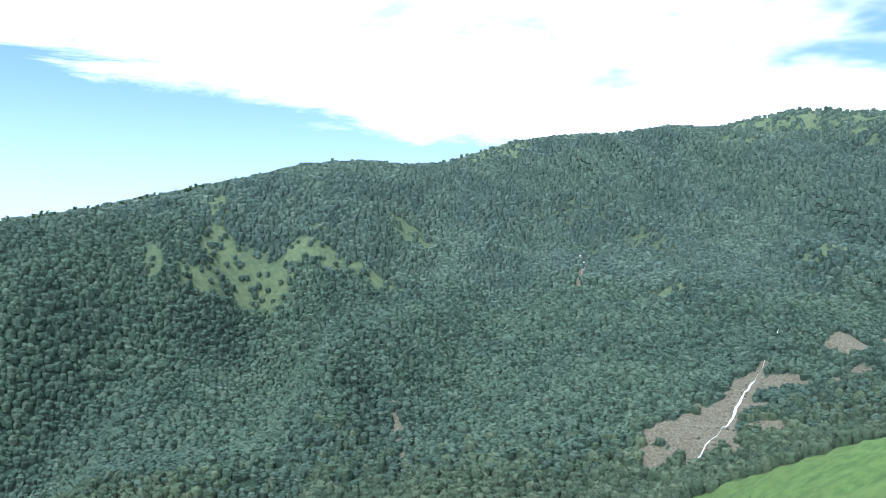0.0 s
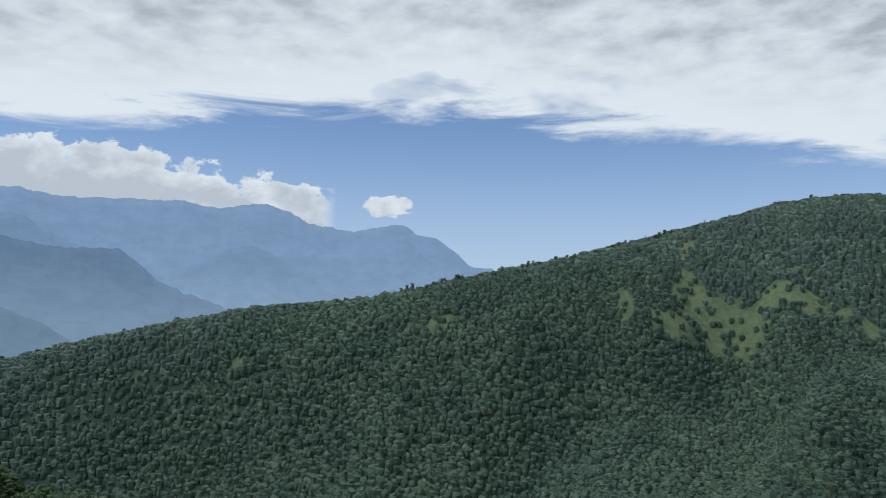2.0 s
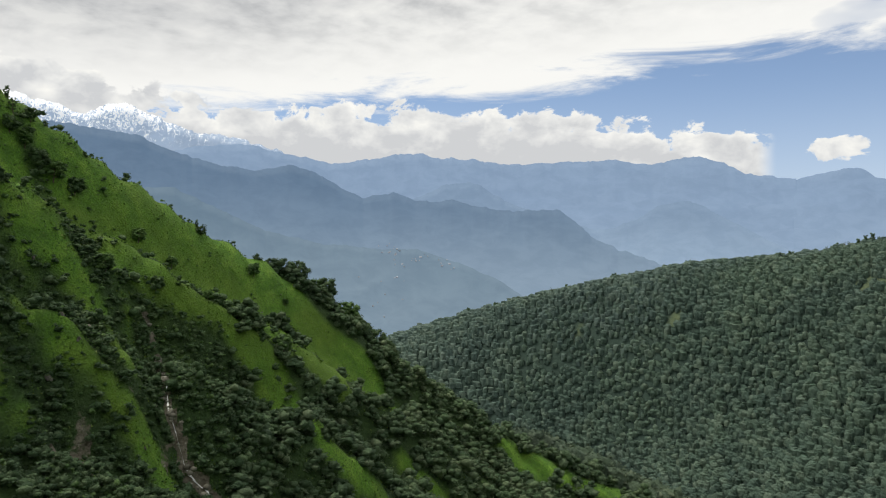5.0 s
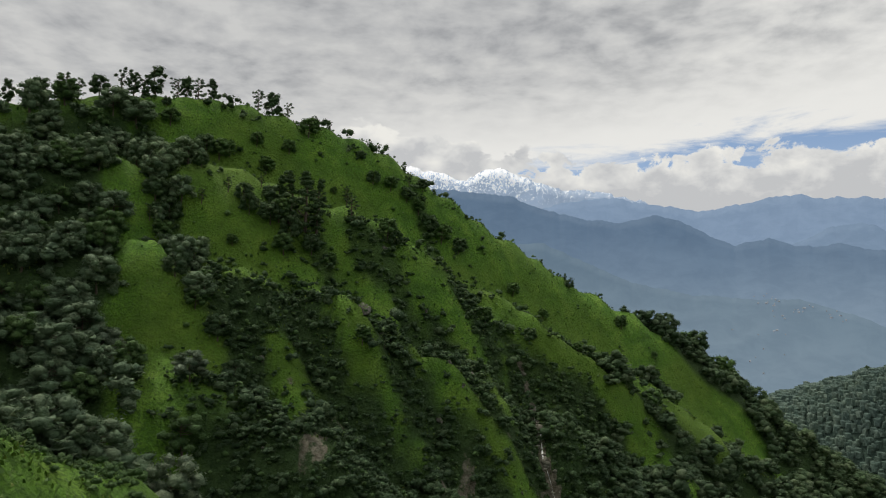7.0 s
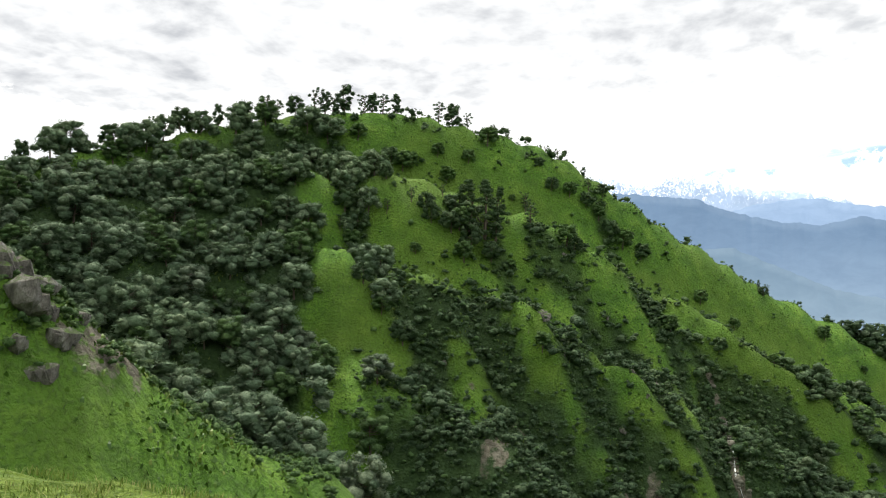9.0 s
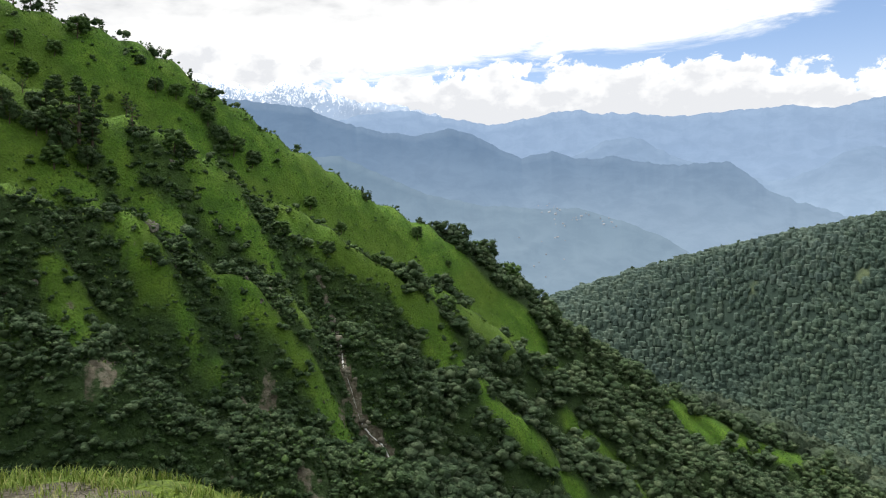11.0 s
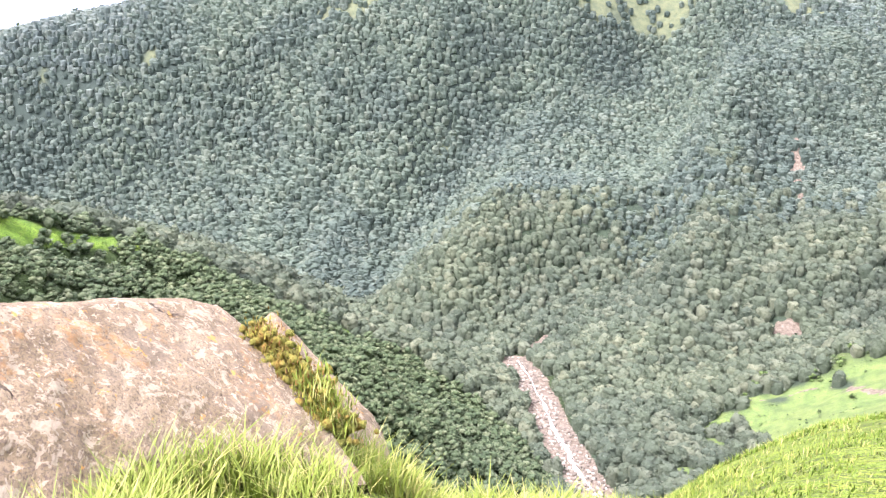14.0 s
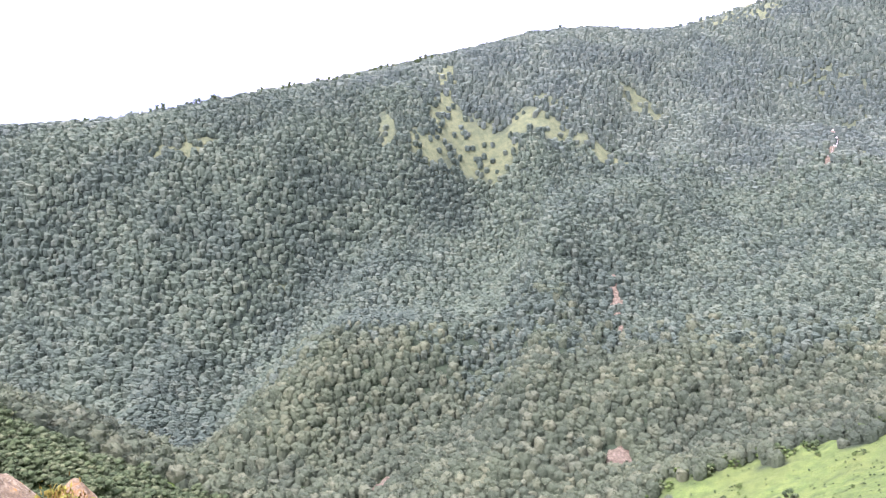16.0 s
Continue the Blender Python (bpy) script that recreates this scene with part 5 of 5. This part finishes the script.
# dark single trees on the skyline of the wooded mountain
sky_grove = Grove("trees on the mountain's skyline", [
    ("skyline_tree", 141, 11.0, 5.5, "tall", MAT_TREE, "tall dark tree on the mountain's skyline"),
    ("skyline_tree", 142, 10.0, 6.5, "dome", MAT_TREE, "round dark tree on the mountain's skyline"),
    ("skyline_tree", 143, 11.0, 4.5, "thin", MAT_TREE, "thin open tree on the mountain's skyline")], 7)
crest, _ = resample(CREST_FAR_SLOPE, 0.0025)
g = np.random.default_rng(61)
a = azimuth(crest[:, 0], crest[:, 1])
for p, az in zip(crest, a):
    p_here = 0.30 if az < -38 else 0.75 if az < -33.5 else 0.25 if az < -29 else 0.6 if az < -14 else 0.12
    if -66 < az < -3 and g.uniform() < p_here * 0.55:
        sky_grove.plant(p[0] + g.uniform(-3, 3), p[1] + g.uniform(-3, 3), g.uniform(7, 13))


# ---- water and stones ----
def ribbon(name, pts, wide, mat, label, lift=0.5, seed=1, share=0.012, full=0.42):
    """A band of water that lies in its bed and frays at its edges."""
    p, _ = resample(pts, share)
    d = np.gradient(p[:, :2], axis=0)
    d /= np.linalg.norm(d, axis=1)[:, None]
    side = np.stack([d[:, 1], -d[:, 0]], 1)
    k = np.arange(len(p))
    mid = p[:, :2] + side * (wide * 0.8 * fbm(k * 0.22, k * 0, seed, 3))[:, None]
    w = wide * np.clip(full + 1.0 * vnoise(k * 0.45, k * 0, seed + 3) + 0.4 * vnoise(k * 1.3, k * 0, seed + 4), 0.01, 1.3)
    cols = []
    for u in (-1, -0.5, 0, 0.5, 1):
        q = mid + side * (w * u / 2)[:, None]
        cols.append(np.concatenate([q, (ground_height(q[:, 0], q[:, 1]) + lift * (1.2 - 0.9 * abs(u)))[:, None]], 1))
    V = np.stack(cols, 1).reshape(-1, 3)
    i, j = np.meshgrid(np.arange(len(p) - 1), np.arange(4), indexing="ij")
    q = np.stack([i * 5 + j, i * 5 + j + 1, (i + 1) * 5 + j + 1, (i + 1) * 5 + j], -1).reshape(-1, 4)
    me = mesh_from(name, V, q)
    me.materials.append(mat)
    return tagged(new(name, me), label, "water", kind="structure")


def stone_shape(seed):
    g = np.random.default_rng(seed)
    v, f = ico(0)
    return v * (1 + g.uniform(-0.3, 0.3, (len(v), 1))) * np.array([0.5, 0.42, 0.34]), f


ribbon("water_river", RIVER[5:], 2.2, MAT_WATER, "white mountain river in a bed of boulders", 0.7, 3)
ribbon("water_torrent", BROOK[6:11], 1.9, MAT_WATER, "white torrent down a landslide scar", 1.0, 5)
ribbon("water_cascade", FALL_GULLY[:3], 2.4, MAT_WATER, "white cascade high on the mountain", 2.0, 7)
ribbon("water_stream", STREAM[2:], 0.5, MAT_WATER, "thin white stream in a rocky gully", 0.35, 9, 0.006, 0.05)

g = np.random.default_rng(71)
bx, by = [], []
for ln, wide, n in ((RIVER[5:], 16, 1300), (STREAM, 3, 200), (BROOK[6:10], 40, 420)):
    p, _ = resample(ln, 0.01)
    k = g.integers(0, len(p), n)
    bx.append(p[k, 0] + g.normal(0, wide * 0.36, n))
    by.append(p[k, 1] + g.normal(0, wide * 0.36, n))
bx, by = np.concatenate(bx), np.concatenate(by)
ok = bare(bx, by) > 0.3
scatter("river_boulders", np.stack([bx[ok], by[ok]], 1), g.uniform(0.5, 2.2, ok.sum()) ** 1.3, [stone_shape(300 + k) for k in range(6)], MAT_STONES, "pale boulders in the stream beds and on the scar", -0.1)
x, y = g.uniform(-330, -20, 6000), g.uniform(-180, 380, 6000)
ok = inside_spur(x, y) & (np.hypot(x, y) > 75) & ((bare(x, y) > 0.5) | (g.uniform(0, 1, 6000) < 0.05))
scatter("hill_stones", np.stack([x[ok], y[ok]], 1), g.uniform(0.25, 0.9, ok.sum()), [stone_shape(320 + k) for k in range(6)], MAT_STONES, "grey stones and outcrops in the steep grass", -0.05)


# ---- the boulder beside the camera ----
def slab(name, top_pts, base_pts, lean, depth, seed, rough, nu, nw):
    """A rock with a leaning front face. Along u: points of the top edge and of the front's foot (metres); it runs back over its depth and falls behind."""
    us = np.linspace(0, 1, nu)
    tk, bk = np.linspace(0, 1, len(top_pts)), np.linspace(0, 1, len(base_pts))
    top = np.stack([np.interp(us, tk, np.array(top_pts)[:, k]) for k in range(3)], 1)
    foot = np.stack([np.interp(us, bk, np.array(base_pts)[:, k]) for k in range(3)], 1)
    back = np.array(lean) / np.linalg.norm(lean)
    V = []
    for t in np.linspace(0, 1, nw):
        if t < 0.55:
            s = t / 0.55
            s2 = s if s < 0.9 else 0.9 + (s - 0.9) * 0.9
            p = foot * (1 - s2) + top * s2
            p = p + np.array([0, 0, 1.0]) * (0.045 * np.sin(math.pi * s)) - back * 0.05 * math.sin(math.pi * s)
        else:
            s = (t - 0.55) / 0.45
            p = top + back * depth * s * 1.0 + np.array([0, 0, -1.0]) * (0.05 * s + 1.15 * s ** 2.4)
        V.append(p)
    V = np.stack(V, 0)
    U, W = np.meshgrid(np.linspace(0, 1, nu) * 5.2, np.linspace(0, 1, nw) * 3.4)
    n1 = fbm(U * 0.7, W * 0.8, seed, 4, 0.5)
    n2 = fbm(U * 3.0, W * 3.0, seed + 9, 4, 0.55)
    pits = -np.clip(vnoise(U * 5.5, W * 5.0, seed + 13) - 0.72, 0, 1)
    off = rough * (0.026 * n1 + 0.024 * n2 + 0.014 * fbm(U * 8.0, W * 8.0, seed + 21, 3, 0.6) + 0.05 * pits)
    nrm = np.array([-back[0] * 0.75, -back[1] * 0.75, 0.66])
    V = V + off[..., None] * nrm
    # the ends bend down into the ground
    e = np.minimum(np.linspace(0, 1, nu), 1 - np.linspace(0, 1, nu))
    V[:, :, 2] -= (0.55 * (1 - sstep(e, 0.0, 0.035)))[None, :]
    i, j = np.meshgrid(np.arange(nw - 1), np.arange(nu - 1), indexing="ij")
    q = np.stack([i * nu + j, i * nu + j + 1, (i + 1) * nu + j + 1, (i + 1) * nu + j], -1).reshape(-1, 4)
    return mesh_from(name, V.reshape(-1, 3), q)


def at(az, el, r):
    return tuple(polar(az, el, r))


def build_boulder():
    root = tagged(new("boulder"), "large pale boulder spotted with orange and white lichen in tall grass", "boulder")
    away = (-0.86, 0.5, 0)
    top = [at(-70.6, -25.9, 2.75), at(-67.6, -22.4, 2.86), at(-63.7, -18.4, 2.98), at(-61.0, -18.4, 3.08), at(-57.4, -19.0, 3.22), at(-54.2, -19.6, 3.37), at(-50.6, -19.8, 3.56), at(-46.5, -20.3, 3.82), at(-44.3, -21.1, 3.95), at(-42.4, -22.7, 4.0)]
    foot = [at(-77, -35.9, 2.1), at(-69, -35.9, 2.2), at(-60.4, -34.9, 2.3), at(-52.4, -34.4, 2.5), at(-45.3, -33.9, 2.7), at(-39.3, -33.4, 2.9), at(-33.4, -33.2, 3.05)]
    part_mesh("block", slab("block", top, foot, away, 0.9, 5, 1.0, 150, 90), MAT_BOULDER, root, "flat leaning face of pinkish stone")
    top2 = [at(-43.5, -23.9, 3.98), at(-41.9, -22.5, 4.1), at(-40.7, -21.6, 4.2), at(-39.1, -23.5, 4.2), at(-36.9, -26.1, 4.1), at(-33.8, -29.1, 3.95), at(-32.8, -30.9, 3.9)]
    foot2 = [at(-41.8, -29.9, 3.45), at(-39.8, -30.4, 3.42), at(-38.3, -30.9, 3.4), at(-36.9, -31.9, 3.38), at(-35.2, -32.9, 3.38), at(-33.7, -33.9, 3.38), at(-32.7, -34.9, 3.38)]
    part_mesh("wedge", slab("wedge", top2, foot2, away, 0.5, 15, 0.7, 60, 60), MAT_BOULDER, root, "split-off wedge of the same stone")
    # moss in the cleft between the two
    g = np.random.default_rng(91)
    cleft = np.array([at(-42.1, -22.8, 3.80), at(-41.2, -23.9, 3.71), at(-40.0, -25.4, 3.58), at(-38.7, -27.0, 3.46), at(-37.4, -28.6, 3.35), at(-36.3, -30.0, 3.27)])
    bm_v, bm_f, k = [], [], 0
    iv, if_ = ico(1)
    for _ in range(520):
        s = g.uniform(0, len(cleft) - 1.01)
        c = cleft[int(s)] + (cleft[int(s) + 1] - cleft[int(s)]) * (s % 1) + g.normal(0, 0.046, 3) * np.array([1.0, 1.0, 0.6])
        v = iv * g.uniform(0.012, 0.032) * (1 + g.uniform(-0.4, 0.4, (len(iv), 1))) + c
        bm_v.append(v)
        bm_f.append(if_ + k)
        k += len(iv)
    part_mesh("moss", mesh_from("moss", np.concatenate(bm_v), np.concatenate(bm_f)), MAT_MOSS, root, "yellow-green and rusty moss in the cleft")["kind"] = "stuff"
    for name, n, lo, hi, tall, mat, label in (("moss_fronds", 3600, 0.0, 0.9, 0.026, MAT_FRONDS, "rusty and yellow fronds standing from the moss"),
                                              ("cleft_grass", 900, 0.6, 1.0, 0.085, MAT_BLADES, "short grass growing from the cleft")):
        t = (lo + (hi - lo) * g.uniform(0, 1, n)) * (len(cleft) - 1.01)
        feet = np.array([cleft[int(s)] + (cleft[int(s) + 1] - cleft[int(s)]) * (s % 1) for s in t]) + g.normal(0, 0.044, (n, 3))
        v, f = blade_field(feet, tall * g.uniform(0.5, 1.2, n), 0.0035, g, 0.9)
        part_mesh(name, mesh_from(name, v, f), mat, root, label)
    # dark moss cushions on the face
    for a, e, r, s in ((-67.1, -22.8, 2.74, 0.03), (-66.4, -24.3, 2.66, 0.022), (-63.0, -22.0, 2.76, 0.018), (-67.3, -26.2, 2.56, 0.026), (-68.2, -26.9, 2.52, 0.028)):
        c = np.array(at(a, e, r))
        V, F, k = [], [], 0
        for _ in range(14):
            v = iv * g.uniform(0.3, 0.55) * s * (1 + g.uniform(-0.3, 0.3, (len(iv), 1))) + c + g.normal(0, s * 0.5, 3)
            V.append(v)
            F.append(if_ + k)
            k += len(iv)
        part_mesh("moss_cushion", mesh_from("moss_cushion", np.concatenate(V), np.concatenate(F)), MAT_MOSS, root)


# ---- grass on the knoll ----
def build_grass():
    g = np.random.default_rng(95)
    # tall grass round the boulder and on the brow
    n = 110000
    a = g.uniform(-138, 2, n)
    edge = np.interp(a, BROW[:, 0], BROW[:, 2])
    r = edge * np.sqrt(g.uniform(0.10, 1.18, n))
    x, y = r * np.sin(np.radians(a)), r * np.cos(np.radians(a))
    tuft = fbm(x / 0.35, y / 0.35, 97, 2)
    ok = (g.uniform(0, 1, n) < sstep(tuft, -0.5, 0.25)) & (r > 1.0) & ~((a > -71) & (a < -42) & (r > 2.95)) & ~((a > -44) & (a < -32) & (r > 3.5))
    x, y, tuft, a = x[ok], y[ok], tuft[ok], a[ok]
    z = ground_height(x, y) - 0.01
    lush = (0.25 + 0.75 * sstep(a, -92, -74)) * sstep(a, -8, -16)
    tall = (0.04 + 0.04 * g.uniform(0, 1, len(x)) + lush * (0.03 + 0.10 * g.uniform(0, 1, len(x)) * (1 + tuft)))
    v, f = blade_field(np.stack([x, y, z], 1), tall, 0.0036, g, 1.0)
    me = mesh_from("grass", v, f)
    me.materials.append(MAT_BLADES)
    tagged(new("grass", me), "long fresh green grass blades round the boulder", "grass", kind="stuff")
    # coarser tufts further along the brow
    n = 110000
    a = g.uniform(-13, 36, n)
    edge = np.interp(a, BROW[:, 0], BROW[:, 2])
    r = edge * (0.13 + 1.15 * g.uniform(0, 1, n) ** 0.8)
    x, y = r * np.sin(np.radians(a)), r * np.cos(np.radians(a))
    tuft = fbm(x / 0.6, y / 0.6, 99, 2)
    ok = g.uniform(0, 1, n) < sstep(tuft, -0.4, 0.3)
    x, y, tuft = x[ok], y[ok], tuft[ok]
    far = np.hypot(x, y) / 17
    tall = (0.04 + 0.055 * far) * (0.5 + 0.8 * g.uniform(0, 1, len(x)) * (1 + tuft))
    v, f = blade_field(np.stack([x, y, ground_height(x, y) - 0.02], 1), tall, 0.0075 * (0.3 + far[:, None]), g, 0.7)
    me = mesh_from("grass_tufts", v, f)
    me.materials.append(MAT_TUFTS)
    tagged(new("grass_tufts", me), "yellow-green tufts of grass on the rounded knoll", "grass", kind="stuff")


build_boulder()
build_grass()


# ---- far small things ----
def box(bm, x0, x1, y0, y1, z0, z1):
    v = [bm.verts.new(p) for p in ((x0, y0, z0), (x1, y0, z0), (x1, y1, z0), (x0, y1, z0), (x0, y0, z1), (x1, y0, z1), (x1, y1, z1), (x0, y1, z1))]
    for f in ((0, 3, 2, 1), (4, 5, 6, 7), (0, 1, 5, 4), (1, 2, 6, 5), (2, 3, 7, 6), (3, 0, 4, 7)):
        bm.faces.new([v[i] for i in f])


def make_house(long, wide, tall):
    """A village house: walls, a pitched tin roof, windows and a door."""
    root = tagged(new("village_house"), "small whitewashed house with a grey tin roof on the far hillside", "house", "far village houses")
    bm = bmesh.new()
    box(bm, -long / 2, long / 2, -wide / 2, wide / 2, -4, tall)
    part("wall", bm, MAT_WALL, root)
    bm = bmesh.new()
    e, h = 0.6, wide * 0.32
    pts = [(sx * (long / 2 + e), y, z) for sx in (-1, 1) for y, z in ((-wide / 2 - e, tall - 0.2), (0, tall + h), (wide / 2 + e, tall - 0.2), (0, tall + h - 0.35))]
    v = [bm.verts.new(p) for p in pts]
    for f in ((0, 4, 5, 1), (1, 5, 6, 2), (2, 6, 7, 3), (3, 7, 4, 0), (0, 1, 2, 3), (4, 7, 6, 5)):
        bm.faces.new([v[i] for i in f])
    part("roof", bm, MAT_ROOF, root)
    for k, x in enumerate(np.linspace(-long * 0.36, long * 0.36, 4)):
        bm = bmesh.new()
        box(bm, x - 0.7, x + 0.7, -wide / 2 - 0.06, -wide / 2 - 0.004, 0.1 if k == 1 else 1.1, 2.4)
        part("door" if k == 1 else "window", bm, MAT_BARK, root)
    return root


def build_village():
    g = np.random.default_rng(201)
    houses = [make_house(16, 9, 6), make_house(11, 8, 9), make_house(24, 10, 7)]
    spots = [(-66.4 + g.normal(0, 1.0), 0.55 + g.normal(0, 0.35)) for _ in range(20)] + [(-68.9 + g.normal(0, 0.5), 1.3 + g.normal(0, 0.2)) for _ in range(12)] + \
            [(-69.5 + g.normal(0, 2.2), -2.2 + g.normal(0, 1.3)) for _ in range(12)]
    deps = bpy.context.evaluated_depsgraph_get()
    used = [False] * 3
    for k, (a, e) in enumerate(spots):
        way = Vector(polar(a, e, 1.0)).normalized()
        hit, p, nrm, _, ob, _ = scene.ray_cast(deps, way * 1500, way)
        if not hit or "range" not in ob.name:
            continue
        i = int(g.integers(0, 3))
        s = g.uniform(0.22, 0.42)
        m = pose(p.x, p.y, p.z, 0, 0, -a + g.uniform(-50, 50)) @ Matrix.Diagonal((s, s, s, 1))
        if used[i]:
            copy_thing(houses[i], Matrix()).matrix_basis = m
        else:
            houses[i].matrix_basis, used[i] = m, True
    for i in range(3):
        if not used[i]:
            p = polar(-66 + i, 0.5, 2500)
            houses[i].matrix_basis = pose(*p)


def build_hut():
    """A small stone shelter with a flag pole on the mountain's skyline."""
    root = tagged(new("ridge_shelter"), "small dark shelter with a thin mast on the mountain's skyline", "hut")
    bm = bmesh.new()
    box(bm, -4.5, 4.5, -2.5, 2.5, -2, 2.6)
    part("wall", bm, MAT_STONES, root)
    bm = bmesh.new()
    v = [bm.verts.new(p) for p in ((-5, -3, 2.5), (5, -3, 2.5), (5, 3, 2.5), (-5, 3, 2.5), (-4, 0, 4.2), (4, 0, 4.2))]
    for f in ((0, 1, 5, 4), (2, 3, 4, 5), (1, 2, 5), (3, 0, 4), (3, 2, 1, 0)):
        bm.faces.new([v[i] for i in f])
    part("roof", bm, MAT_ROOF, root)
    bm = bmesh.new()
    tube(bm, [Vector((7, 0, -2)), Vector((7, 0, 5)), Vector((7.1, 0, 10.5))], [0.35, 0.28, 0.15], 6)
    part("mast", bm, MAT_BARK, root)
    p = polar(-31.3, 0, 982)
    root.matrix_basis = pose(p[0], p[1], drop(p[0], p[1]), 0, 0, 25)


# ---- crags and loose rocks on the rib and the spur ----
def make_crag(seed, size):
    """A jagged outcrop of split stone."""
    g = np.random.default_rng(seed)
    root = tagged(new("crag"), "jagged grey rock outcrop in the steep grass", "rock", "rock outcrops")
    for k in range(5):
        v, f = ico(1)
        s = size * g.uniform(0.35, 0.75) * np.array([g.uniform(0.6, 1.2), g.uniform(0.5, 0.9), g.uniform(0.7, 1.4)])
        v = np.sign(v) * np.abs(v) ** 0.7 * (1 + g.uniform(-0.22, 0.22, (len(v), 1))) * s + g.normal(0, size * 0.36, 3) * np.array([1, 1, 0.6])
        part_mesh("stone", mesh_from("stone", v, f, False), MAT_CRAG, root)
    return root


def build_crags():
    g = np.random.default_rng(211)
    kinds = [make_crag(1, 2.2), make_crag(2, 2.6), make_crag(3, 1.8)]
    used = [False] * 3
    spots = listed("-133.8,88,1.4 -132.6,86,1.5 -131.6,87,1.3 -130.8,86,1.2 -131.4,83,1.1 -133.2,83,1.0 -132.2,90,1.2 -129.6,92,0.9 -128,96,0.8 -126.4,98,0.7 -124.2,99,0.7 -122,101,0.6 "
                   "-94.5,215,1.3 -95.3,209,1.2 -96,203,1.2 -93.6,221,1.0 -97.4,196,1.1 -92.8,228,0.9 -104.5,186,0.9 -91,200,0.9 -89.6,208,0.8 -99.5,178,1.0 -96.4,176,1.2")
    spots += [(-86 + g.normal(0, 8), 190 + g.uniform(-30, 60), g.uniform(0.3, 0.7)) for _ in range(24)]
    for a, r, s in spots:
        p = polar(a, 0, r)
        i = int(g.integers(0, 3))
        m = pose(p[0], p[1], drop(p[0], p[1], -0.2), g.uniform(-15, 15), g.uniform(-15, 15), g.uniform(0, 360)) @ Matrix.Diagonal((s * 0.7, s * 0.7, s * 0.6, 1))
        if used[i]:
            copy_thing(kinds[i], Matrix()).matrix_basis = m
        else:
            kinds[i].matrix_basis, used[i] = m, True


build_village()
build_hut()
build_crags()
